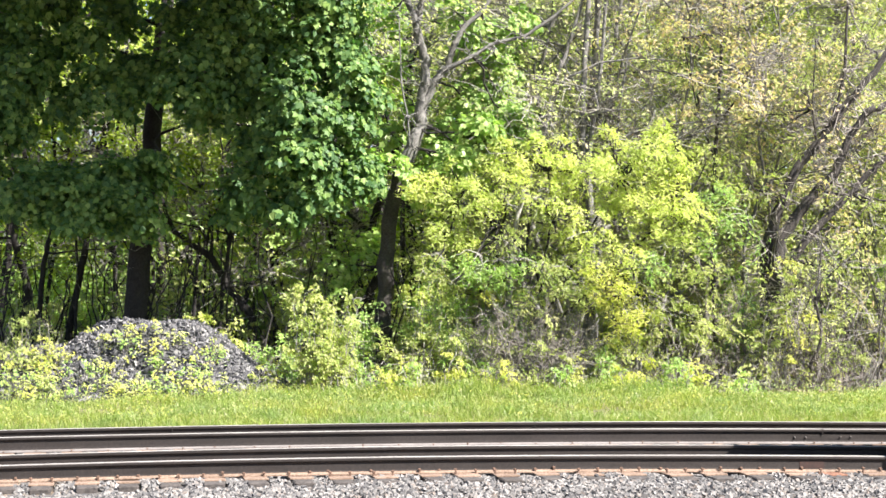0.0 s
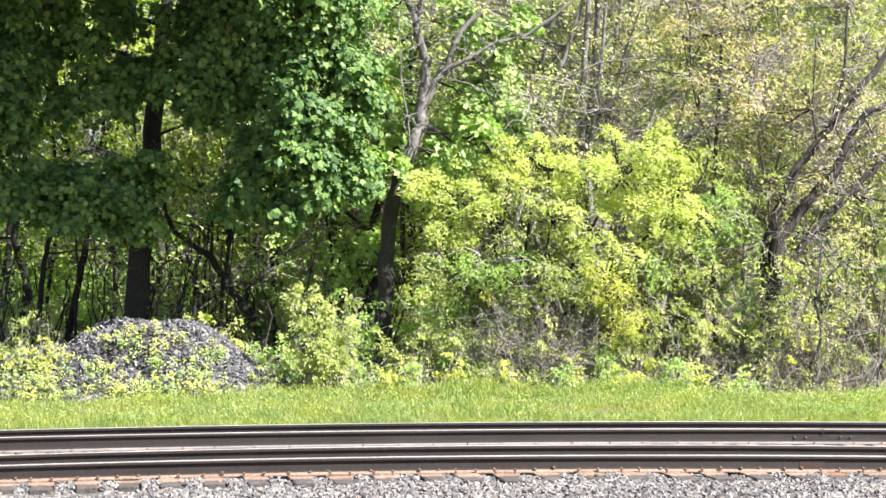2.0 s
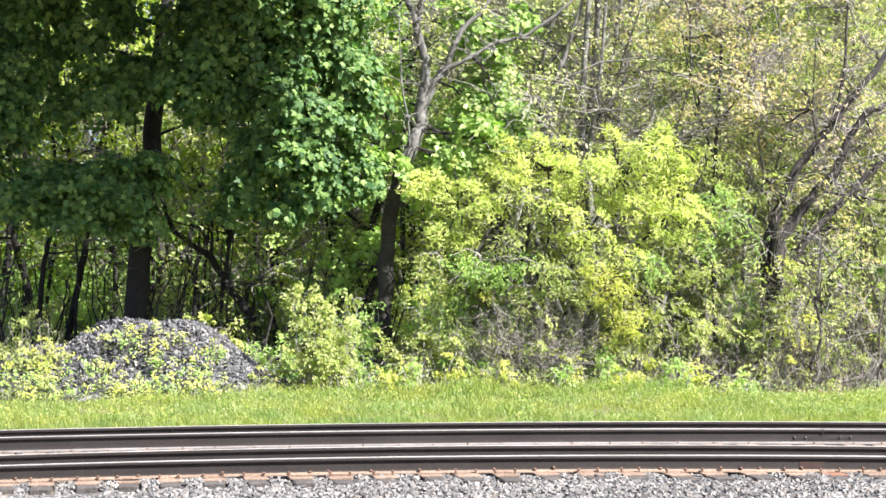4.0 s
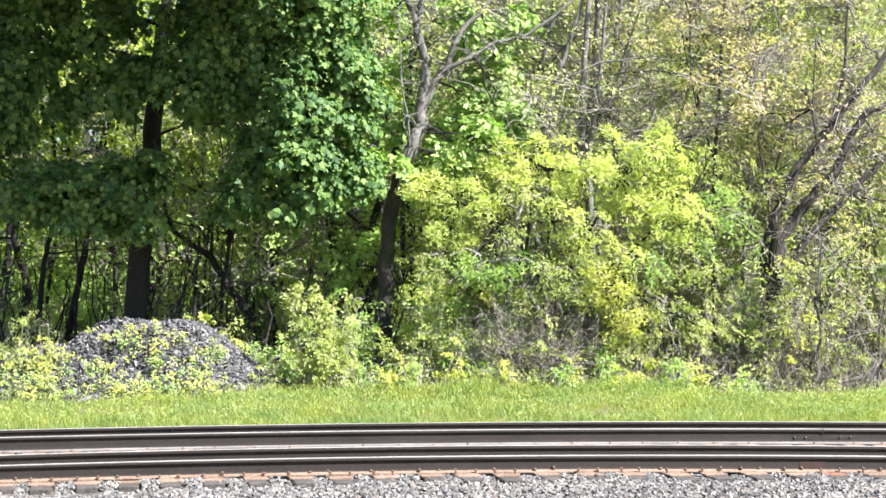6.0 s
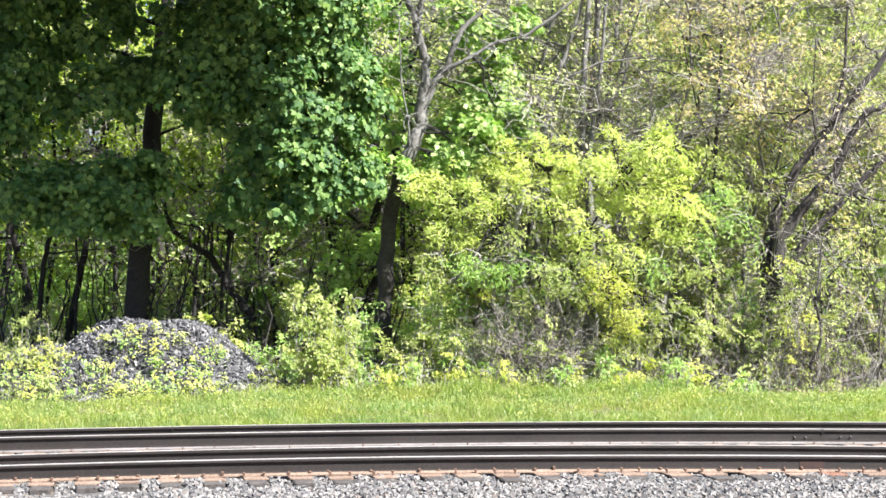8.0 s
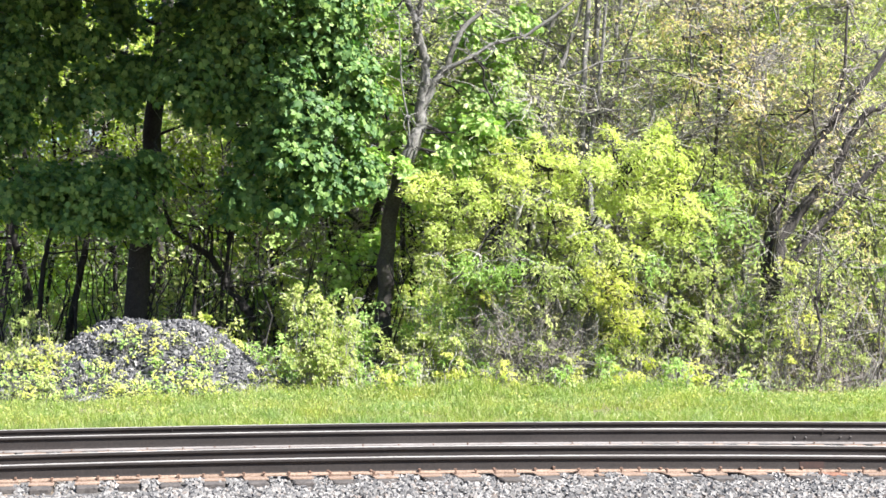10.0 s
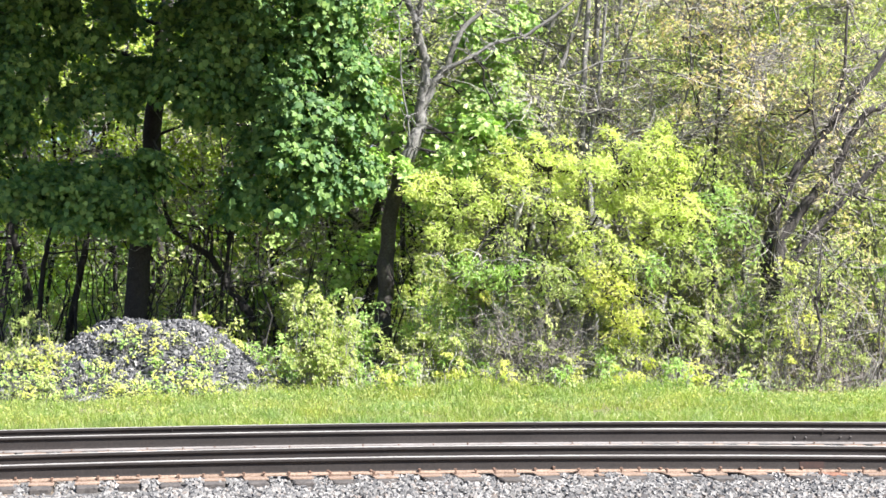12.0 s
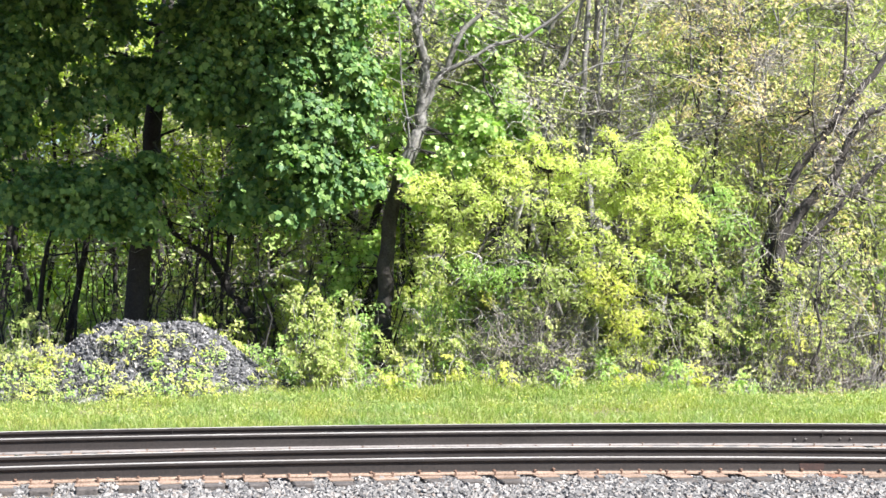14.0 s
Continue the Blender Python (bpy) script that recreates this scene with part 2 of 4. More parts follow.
def rail_mesh(y0, bend, face, foot, grow):
    """A flat-bottomed rail along x: polished head, dark web, rusty foot."""
    half = [(0.0, 0.216), (0.024, 0.2155), (0.033, 0.211), (0.0365, 0.202), (0.037, 0.176), (0.031, 0.168), (0.012, 0.158), (0.009, 0.142),
            (0.009, 0.055), (0.014, 0.036), (0.040, 0.024), (0.074, 0.014), (0.076, 0.002), (0.072, 0.0)]
    half = [(u, w + grow if w > 0.05 else w) for u, w in half]
    prof = half + [(-u, w) for u, w in half[::-1][:-1]]
    mats = [1, 1, 1, 0, 0, 0, 0, 0, 0, 0, 2, 2, 2, 2]
    back = mats[::-1]
    if face:                          # the worn outer side of the head is bright as well
        back[-4] = 3
    mats = mats + back
    xs = np.concatenate([np.arange(-40, -10, 2.0), np.arange(-10, 10, 0.4), np.arange(10, 150.1, 2.0)])
    p = np.array(prof)
    n = len(p)
    verts = np.stack([np.repeat(xs, n), np.tile(p[:, 0], len(xs)) + np.repeat(y0 + SLOPE * xs, n),
                      np.tile(p[:, 1], len(xs)) + np.repeat(track_z(xs, bend), n)], -1)
    faces, which = [], []
    for r in range(len(xs) - 1):
        for k in range(n):
            faces.append([r * n + k, r * n + (k + 1) % n, r * n + n + (k + 1) % n, r * n + n + k])
            which.append(mats[k] if k < len(mats) else 2)
    return mesh_of("rail", verts, faces, [M_RAIL, M_RAIL_TOP, foot, M_RAIL_SIDE], which, smooth=False)


def plate_mesh(mat):
    p = Pile()
    box(p, (-0.15, -0.3, 0.0), (0.15, 0.3, 0.018), 0, 0.004)
    box(p, (-0.147, -0.10, 0.015), (0.147, -0.080, 0.026), 0, 0.003)
    box(p, (-0.147, 0.080, 0.015), (0.147, 0.10, 0.026), 0, 0.003)
    return p.mesh("tie_plate", [mat])


def spike_mesh():
    p = Pile()
    box(p, (-0.010, -0.010, -0.02), (0.010, 0.010, 0.040), 0, 0.002)
    box(p, (-0.019, -0.016, 0.034), (0.019, 0.030, 0.058), 0, 0.007)
    return p.mesh("spike", [M_RUST_DARK])


def tie_mesh(k):
    p = Pile()
    box(p, (-0.13, -1.35, -0.19), (0.13, 1.35, 0.0), 0, 0.012 + 0.004 * k)
    me = p.mesh("tie", [M_TIE])
    return me


ME_PLATE, ME_RED_PLATE, ME_SPIKE = plate_mesh(M_RUST), plate_mesh(M_RED_RUST), spike_mesh()
ME_TIES = [tie_mesh(k) for k in range(3)]


def track(y_near, bend, pitch, shift, label, spread, drop, grow, skew):
    """A track: two rails on ties, with plates and spikes along its middle stretch."""
    ob = thing("railway_track", (0, 0, drop - grow), label, "railway track", "railway tracks")
    for y0, worn in ((y_near, True), (y_near + 1.508, False)):
        part("rail", rail_mesh(y0, bend, worn, M_RUST if y_near < 24 else M_DUST, grow), ob, "dark weathered steel rail with a worn bright head")
    mid = y_near + 0.754
    for i in range(-int(38 / pitch), int(146 / pitch)):
        x = i * pitch + shift
        if abs(x) < 9:
            x += rng.normal() * 0.02
        y = mid + SLOPE * x
        z = float(track_z(x, bend))
        turn = rng.normal() * 1.2 + math.degrees(math.atan(SLOPE)) + skew
        tie = part("tie", ME_TIES[i % 3], ob, at=pose(x, y + rng.normal() * 0.04, z - 0.019 - abs(rng.normal()) * 0.004, 0, 0, turn))
        if abs(x) > 9:
            continue
        for side in (-0.754 / math.cos(radians(skew)), 0.754 / math.cos(radians(skew))):
            part("tie_plate", ME_RED_PLATE if y_near < 24 and abs(x - 4.7) < 0.28 else ME_PLATE, tie, at=pose(0, side, 0.0012))
            for dy, turned in ((-0.092, 180), (0.092, 0)):
                for dx in spread:
                    part("spike", ME_SPIKE, tie, at=pose(dx + rng.normal() * 0.006, side + dy, 0.020 + abs(rng.normal()) * 0.008, rng.normal() * 4, rng.normal() * 4, 180 - turned) @ Matrix.Scale(1.0 if y_near < 24 else 0.62, 4))
    return ob


NEAR_TRACK = track(22.0, 1.83e-3, 0.52, 0.1, "near railway track of dark rails on weathered timber ties", (-0.125, 0.125), -0.022, 0.0, 7.0)
FAR_TRACK = track(26.2, 1.12e-3, 0.53, 0.3, "farther railway track of dark rails on weathered timber ties", (0.0,), -0.012, 0.018, 0.0)


def joint(parent, x, y, z):
    """A joint bar on the rail's outer side, with four bolts."""
    p = Pile()
    box(p, (-0.46, -0.013, 0.06), (0.46, -0.008, 0.12), 0, 0.002)
    bar = part("joint_bar", p.mesh("joint_bar", [M_RAIL]), parent, "dark joint bar", pose(x, y, z, 0, 0, math.degrees(math.atan(SLOPE))))
    p = Pile()
    p.tube([(0, 0.0, 0), (0, 0.0, 0), (0, -0.024, 0), (0, -0.026, 0)], [0.001, 0.013, 0.012, 0.001], 6, 0)
    me = p.mesh("bolt", [M_DUST])
    for dx in (-0.43, -0.26, 0.28, 0.44):
        part("bolt", me, bar, at=pose(dx, -0.013, 0.095))


joint(FAR_TRACK, 5.79, 26.2 + SLOPE * 5.79, -0.025)


def slit(parent, x, y, z):
    """The dark gap where two rails meet."""
    p = Pile()
    box(p, (-0.006, -0.039, 0.13), (0.006, 0.0, 0.2175), 0, 0.001)
    part("rail_gap", p.mesh("rail_gap", [M_RAIL]), parent, at=pose(x, y, z))


slit(FAR_TRACK, -4.26, 27.708 - SLOPE * 4.26, -0.002)
slit(FAR_TRACK, 1.46, 27.708 + SLOPE * 1.46, 0.016)
slit(FAR_TRACK, 5.79, 26.2 + SLOPE * 5.79, -0.019)


def stain(parent, x, y, z):
    """A reddish mark on the web of the rail."""
    p = Pile()
    box(p, (-0.16, -0.0125, 0.05), (0.16, -0.0085, 0.14), 0, 0.001)
    part("rust_mark", p.mesh("rust_mark", [M_RED_MARK]), parent, "reddish rust mark", pose(x, y, z, 0, 0, math.degrees(math.atan(SLOPE))))


stain(NEAR_TRACK, 4.72, 22.0 + SLOPE * 4.72, -0.041)


# crushed stone
def stones(pile, at, size, mat=0, long=1.0):
    """Sharp-edged stones: bent boxes, turned at random, flat shards where long is over one."""
    n = len(at)
    cube = np.array([(-1, -1, -1), (1, -1, -1), (1, 1, -1), (-1, 1, -1), (-1, -1, 1), (1, -1, 1), (1, 1, 1), (-1, 1, 1)], dtype=float)
    v = cube[None] * rng.uniform(0.5, 1.0, (n, 8, 3)) * (size[:, None, None] * 0.5) * rng.uniform(0.6, 1.1, (n, 1, 3)) * np.array([math.sqrt(long), 1.0, 1.0 / long])
    q = rng.normal(size=(n, 4))
    q /= np.linalg.norm(q, axis=1, keepdims=True)
    w, x, y, z = q.T
    rot = np.stack([1 - 2 * (y * y + z * z), 2 * (x * y - z * w), 2 * (x * z + y * w), 2 * (x * y + z * w), 1 - 2 * (x * x + z * z), 2 * (y * z - x * w),
                    2 * (x * z - y * w), 2 * (y * z + x * w), 1 - 2 * (x * x + y * y)], -1).reshape(n, 3, 3)
    v = np.einsum("nij,nkj->nki", rot, v) + at[:, None]
    quads = np.array([(0, 3, 2, 1), (4, 5, 6, 7), (0, 1, 5, 4), (1, 2, 6, 5), (2, 3, 7, 6), (3, 0, 4, 7)])
    pile.put(v.reshape(-1, 3), (np.arange(n)[:, None, None] * 8 + quads[None]).reshape(-1, 4), mat)


def ballast():
    p = Pile()
    n = 33000
    x, y = rng.uniform(-7.4, 7.4, n), rng.uniform(19.3, 22.1, n)
    off = np.abs((x - 0.1 - math.tan(math.atan(SLOPE) + radians(7.0)) * (22.754 - y) + 0.26) % 0.52 - 0.26)          # distance from the nearest tie
    keep = (y < np.where(x > -1.0, 21.44, 21.34) + 0.05 * np.sin(x * 5)) | ((off > 0.145) & (y < 21.93)) | (rng.uniform(size=n) < 0.03)
    x, y = x[keep], y[keep]
    n = len(x)
    crib = np.clip((y - 21.35) / 0.35, 0, 1)
    z = ground_z(x, y) + 0.03 + rng.uniform(0.0, 0.05, n) * (1 - 0.5 * crib) + crib * 0.05
    z = z - np.clip((-1.5 - x) / 2.5, 0, 1) * np.clip((y - 20.5) / 0.5, 0, 1) * (1 - crib) * 0.045
    z = z + 0.015 * np.sin(x * 2.3 + y) + track_z(x, 1.6e-3)
    stones(p, np.stack([x, y + SLOPE * x, z], -1), rng.uniform(0.036, 0.08, n))
    n = 14000
    x, y = rng.uniform(-10, 10, n), rng.uniform(22.1, 30.3, n)
    z = ground_z(x, y) + 0.03 + rng.uniform(0.0, 0.05, n) + track_z(x, 1.2e-3)
    stones(p, np.stack([x, y + SLOPE * x, z], -1), rng.uniform(0.04, 0.08, n))
    thing("ballast_stones", (0, 0, 0), "loose grey crushed stone ballast around the ties", "gravel", kind="stuff", me=p.mesh("ballast_stones", [M_STONE]))


ballast()


# ---- grass ----
def grass(name, label, tufts, each, xr, yr, tall, wide, mat):
    """Grass in tufts whose blades lean outwards."""
    n = tufts * each
    tx, ty = rng.uniform(*xr, tufts), rng.uniform(*yr, tufts)
    patch = 0.5 + 0.5 * np.sin(tx * 0.9 + 1.7 * np.sin(ty * 0.6)) * np.sin(ty * 1.1 + tx * 0.35)
    th = tall * (0.55 + 0.6 * patch) * rng.uniform(0.7, 1.35, tufts)
    cx, cy, ch = np.repeat(tx, each), np.repeat(ty, each), np.repeat(th, each)
    b = rng.uniform(0, 2 * math.pi, n)
    r = np.abs(rng.normal(size=n)) * 0.07
    x, y = cx + np.cos(b) * r, cy + np.sin(b) * r
    h = ch * rng.uniform(0.5, 1.2, n)
    a = rng.uniform(0, 2 * math.pi, n)
    lean = np.clip(np.abs(rng.normal(0.3, 0.42, n)), 0, 1.0) * h
    root = np.stack([x, y, ground_z(x, y) - 0.02], -1)
    side = np.stack([np.cos(a), np.sin(a), 0 * a], -1) * (wide * rng.uniform(0.6, 1.3, n))[:, None]
    drift = np.stack([np.cos(b) * lean, np.sin(b) * lean, 0 * b], -1)
    up = np.array([[0, 0, 1.0]])
    v = np.stack([root - side, root + side, root + side * 0.8 + drift * 0.35 + up * (h * 0.6)[:, None],
                  root - side * 0.8 + drift * 0.35 + up * (h * 0.6)[:, None], root + drift * 1.3 + up * (h * 0.92)[:, None]], 1)
    i = np.arange(n)[:, None] * 5
    faces = (i + np.array([[0, 1, 2, 3]])).tolist() + (i + np.array([[3, 2, 4]])).tolist()
    me = mesh_of(name, v.reshape(-1, 3), faces, [mat])
    return thing(name, (0, 0, 0), label, "grass", kind="stuff", me=me)


grass("grass", "tall bright green grass along the wood's edge", 8800, 14, (-11.6, 11.6), (30.6, 39.8), 0.22, 0.0065, M_GRASS)
grass("grass", "lush taller grass tufts at the foot of the shrubs", 1300, 16, (-12, 6), (38.0, 40.6), 0.38, 0.008, M_GRASS)


# broad-leaved weeds in the grass
def weeds():
    p = Pile()
    n = 1500
    x, y = rng.uniform(-12.5, 12.5, n), 31.5 + 8.6 * rng.uniform(0, 1, n) ** 0.75
    for k in range(n):
        m = int(rng.integers(5, 14))
        r = rng.uniform(0.08, 0.2)
        at = np.array([x[k], y[k], float(ground_z(x[k], y[k])) + rng.uniform(0.12, 0.32)]) + rng.normal(size=(m, 3)) * np.array([r, r, r * 0.5])
        p.leaves(at, rng.normal(size=(m, 3)) * 0.5 + np.array([0.2, -0.4, 0.8]), rng.uniform(0.03, 0.055, m), int(k % 6 == 0))
    thing("meadow_weeds", (0, 0, 0), "broad-leaved yellow-green weeds among the grass", "weeds", kind="stuff", me=p.mesh("meadow_weeds", [M_GRASS, M_LEAF["yellow"]]))


weeds()


# ---- woodland ----
def wander(start, end, steps, sag, seed_gen=rng):
    """A crooked line from start to end."""
    t = np.linspace(0, 1, steps)[:, None]
    s, e = np.asarray(start, float), np.asarray(end, float)
    line = s + (e - s) * t
    kick = seed_gen.normal(size=(steps, 3)) * sag * np.linalg.norm(e - s) / steps
    kick[0] = 0
    off = np.cumsum(kick, axis=0)
    return line + off - off[-1:] * t


def spray(p, centre, radius, n, size, twig_mat, leaf_mat, twigs=3, flat=0.7, shape="leaf", root=None, twig_r=0.008):
    """A spray of leaves on a few twigs."""
    d = rng.normal(size=(n, 3))
    d /= np.linalg.norm(d, axis=1, keepdims=True) + 1e-9
    d *= (rng.uniform(0.15, 1.0, n) ** 0.5)[:, None]
    at = centre + d * radius * np.array([1, 1, flat])
    up = d * 0.5 + np.array([0.34, -0.4, 0.72]) + rng.normal(size=(n, 3)) * 0.36
    p.leaves(at, up, size * rng.uniform(0.6, 1.2, n), leaf_mat, shape)
    for _ in range(twigs):
        q = centre + rng.normal(size=3) * radius * 0.6
        r = np.asarray(root if root is not None else centre - np.array([0, 0, radius]), float)
        line = wander(r, q, 3, 0.35)
        p.tube(line, np.linspace(twig_r, 0.002, 3), 3, twig_mat)


SWAY = []


def trunk(tree, lines, mat, label="", upper=None, upper_from=1, limbs=True):
    """The trunk, each stout limb and the thin branches: each line is (points, first radius, last radius), in the tree's space."""
    stem, twigs = Pile(), Pile()
    for number, (pts, r0, r1) in enumerate(lines):
        pts = np.asarray(pts, float)
        fine = []
        for k in range(len(pts) - 1):
            fine += [pts[k] + (pts[k + 1] - pts[k]) * s for s in (0, 0.25, 0.5, 0.75)]
        fine.append(pts[-1])
        fine = np.array(fine)
        fine[1:-1] += rng.normal(size=(len(fine) - 2, 3)) * r0 * 0.12
        rad = np.linspace(r0, r1, len(fine)) * rng.uniform(0.93, 1.08, len(fine))
        if pts[0][2] < 0.1:
            rad[0] *= 1.5
            rad[1] *= 1.12
        bark = upper if upper and number >= upper_from else mat
        sides = 12 if r0 > 0.1 else 6
        if number and limbs and r0 >= 0.025:
            p = Pile()
            p.tube(fine, rad, sides)
            part("limb", p.mesh("limb", [bark], smooth=True), tree)
        elif number and limbs:
            twigs.tube(fine, rad, sides)
        else:
            stem.tube(fine, rad, sides)
    if twigs.n:
        tagged(part("twig_tangle", twigs.mesh("twig_tangle", [bark], smooth=True), tree), kind="stuff")
    return part("trunk", stem.mesh("trunk", [mat], smooth=True), tree, label)


def tree_at(x, y, label, group=""):
    return thing("tree", (x, y, float(ground_z(np.float64(x), np.float64(y))) - 0.05), label, "tree", group)


def rel(tree, pts):
    o = tree.matrix_basis.translation
    return [(q[0] - o.x, q[1] - o.y, q[2] - o.z) for q in pts]


def plate(p, centre, normal, radius, n, size, leaf_mat, shape, droop=0.35, rough=0.36, hang=-0.5):
    """A twig's end: a drooping disc of overlapping leaves, laid like shingles."""
    nrm = np.asarray(normal, float)
    nrm = nrm / np.linalg.norm(nrm)
    u = np.cross(nrm, (0.3, 0.9, 0.1))
    u /= np.linalg.norm(u)
    v = np.cross(nrm, u)
    ang, r = rng.uniform(0, 2 * math.pi, n), np.sqrt(rng.uniform(0.02, 1, n))
    out = np.cos(ang)[:, None] * u + np.sin(ang)[:, None] * v
    at = centre + out * (r * radius)[:, None] - np.array([0, 0, 1.0]) * (r * r * radius * droop)[:, None] + rng.normal(size=(n, 3)) * radius * 0.12
    up = nrm + out * (0.45 * r)[:, None] + rng.normal(size=(n, 3)) * rough
    p.leaves(at, up, size * rng.uniform(0.55, 1.3, n), leaf_mat, shape, out + np.array([0, 0, hang]) + rng.normal(size=(n, 3)) * 0.4)


def full_bough(tree, limbs, centre, r, kind, shape, size, dense=40, each=20, twig_mat=None, twigs=0.5, droop=0.35, face=(0.3, -0.35, 0.75), tall=0.85, bare=0, blade=0.34, hang=-0.5):
    """A bough whose leaves lie in overlapping plates, densest on its outer side; centre and limbs in the world."""
    o = np.array(tree.matrix_basis.translation)
    c = np.asarray(centre, float) - o
    a = np.asarray(min((q for l in limbs for q in l[0][1:]), key=lambda q: (Vector(q) - Vector(centre)).length), float) - o
    wood_pile, p = Pile(), Pile()
    wood_pile.tube(wander((0, 0, 0), c - a, 7, 0.3), np.linspace(0.035, 0.01, 7), 5, 0)
    for _ in range(max(3, int(dense * r * r))):
        d = rng.normal(size=3)
        d /= np.linalg.norm(d)
        q = c - a + d * r * np.array([1, 0.9, tall]) * rng.uniform(0.1, 1.0) ** 0.45
        normal = d * 0.65 + np.array(face) + rng.normal(size=3) * 0.22
        plate(p, q, normal, blade * rng.uniform(0.7, 1.3), int(each * rng.uniform(0.6, 1.4)), size, 1, shape, droop, hang=hang)
        if rng.uniform() < twigs:
            p.tube(wander((c - a) * 0.6 + q * 0.4, q, 3, 0.3), np.linspace(0.009, 0.003, 3), 3, 0)
    for _ in range(bare):
        q = c - a + rng.normal(size=3) * r * 0.75
        p.tube(wander((c - a) * 0.7, q, 6, 0.6), np.linspace(0.012, 0.003, 6), 3, 0)
    ob = part("bough", wood_pile.mesh("bough", [M_BARK]), tree, at=Matrix.Translation(a))
    tagged(part("foliage", p.mesh("foliage", [twig_mat or M_TWIG, M_LEAF[kind]]), ob), kind="stuff")
    SWAY.append((ob, Matrix.Translation(a), float(np.linalg.norm(c - a)) + r))
    return ob


# the big maple
maple = tree_at(-7.7, 43.5, "large maple, dense green spring leaves, thick dark trunk")
MAPLE_LIMBS = [
    ([(-7.75, 43.5, 0.0), (-7.66, 43.5, 2.8), (-7.39, 43.5, 5.0), (-7.28, 43.5, 6.35), (-7.14, 43.5, 8.0), (-6.97, 43.5, 9.2), (-6.6, 43.6, 13.0)], 0.31, 0.13),
    ([(-7.2, 43.4, 6.0), (-6.98, 42.9, 6.25), (-6.43, 42.8, 6.46), (-5.62, 42.8, 6.5), (-4.68, 42.6, 6.42), (-3.95, 42.2, 6.06)], 0.045, 0.02),
    ([(-7.1, 43.4, 8.2), (-7.05, 42.9, 8.97), (-7.54, 42.8, 9.15), (-8.32, 42.8, 9.45), (-9.6, 42.4, 9.7)], 0.07, 0.025),
]
MAPLE_LIMBS += [
    ([(-7.15, 43.5, 7.8), (-7.86, 42.8, 8.24), (-8.81, 42.8, 8.48), (-10.14, 42.8, 8.67), (-11.1, 42.6, 8.9)], 0.055, 0.02),
    ([(-6.95, 43.5, 8.2), (-5.2, 42.5, 9.4), (-3.2, 41.5, 9.9)], 0.10, 0.03),
    ([(-7.35, 43.4, 5.0), (-8.6, 42.4, 5.2), (-10.0, 41.8, 4.9)], 0.06, 0.02),
    ([(-3.95, 42.2, 6.06), (-3.3, 41.7, 5.5), (-2.6, 41.5, 5.3)], 0.025, 0.012),
]
trunk(maple, [(rel(maple, l[0]), l[1], l[2]) for l in MAPLE_LIMBS], M_BARK, "thick furrowed bark, coloured dark for the crown's shade")
# the boughs: middle and reach, in the shade of the crown and on its sunny flank
MAPLE_SHADE = (
    (-10.15, 41.5, 8.9, 0.95), (-10.1, 41.2, 7.7, 1.0), (-10.5, 41.3, 6.6, 1.0), (-8.0, 41.3, 7.25, 0.95), (-8.8, 41.3, 4.86, 1.05),
    (-9.75, 41.1, 4.8, 0.9), (-7.75, 41.2, 4.75, 1.0), (-7.0, 41.5, 5.2, 0.7), (-8.4, 41.0, 4.2, 0.55), (-7.2, 41.3, 4.2, 0.6),
    (-7.2, 41.6, 7.7, 0.7), (-9.1, 41.9, 9.3, 0.6), (-9.0, 41.6, 7.0, 0.55), (-8.3, 41.2, 8.6, 0.6), (-9.3, 42.2, 8.3, 0.5), (-8.0, 42.2, 9.6, 0.7), (-9.2, 41.2, 10.0, 0.8), (-7.6, 42.3, 8.95, 0.4), (-11.4, 41.5, 8.2, 1.0), (-11.2, 41.3, 5.4, 0.9),
)
MAPLE_SUN = (
    (-5.95, 41.1, 7.5, 1.05), (-5.2, 41.3, 8.5, 1.15), (-4.9, 41.5, 6.95, 0.8), (-4.05, 41.2, 7.95, 1.05), (-3.0, 41.3, 8.5, 1.15),
    (-2.3, 41.4, 7.6, 0.95), (-1.8, 41.5, 7.0, 0.55), (-3.5, 41.0, 6.9, 1.0), (-2.65, 41.2, 6.2, 0.95), (-3.25, 41.0, 5.5, 0.9),
    (-4.1, 41.4, 5.8, 0.75), (-2.1, 41.4, 5.25, 0.75), (-3.0, 41.2, 4.75, 0.75), (-4.5, 41.4, 4.85, 0.75), (-3.8, 41.1, 4.35, 0.55),
    (-4.8, 41.6, 4.35, 0.6), (-4.6, 41.0, 9.4, 1.2), (-2.5, 41.2, 9.3, 1.05), (-5.8, 41.5, 6.85, 0.5), (-6.3, 41.7, 8.9, 0.7),
)
for x, y, z, s in (*MAPLE_SHADE, *MAPLE_SUN):
    full_bough(maple, MAPLE_LIMBS, (x, y, z), s, "maple", "maple", 0.16, 60, 28, M_BROWN_TWIG, 0.3)
# the upper crown, unseen above the view, added to shade the rest
for j in range(4):
    for i in range(6 if j < 2 else 5):
        c = ((-2.2 if j < 2 else -3.9) - 1.75 * i + 0.5 * (j % 2), 36.3 + 1.45 * j, 10.9 + 0.45 * j + 0.3 * math.sin(2.1 * i + j))
        full_bough(maple, MAPLE_LIMBS, c, 1.5, "maple", "leaf", 0.3, 34 if i else 15, 24, M_BROWN_TWIG, 0.3, blade=0.5)

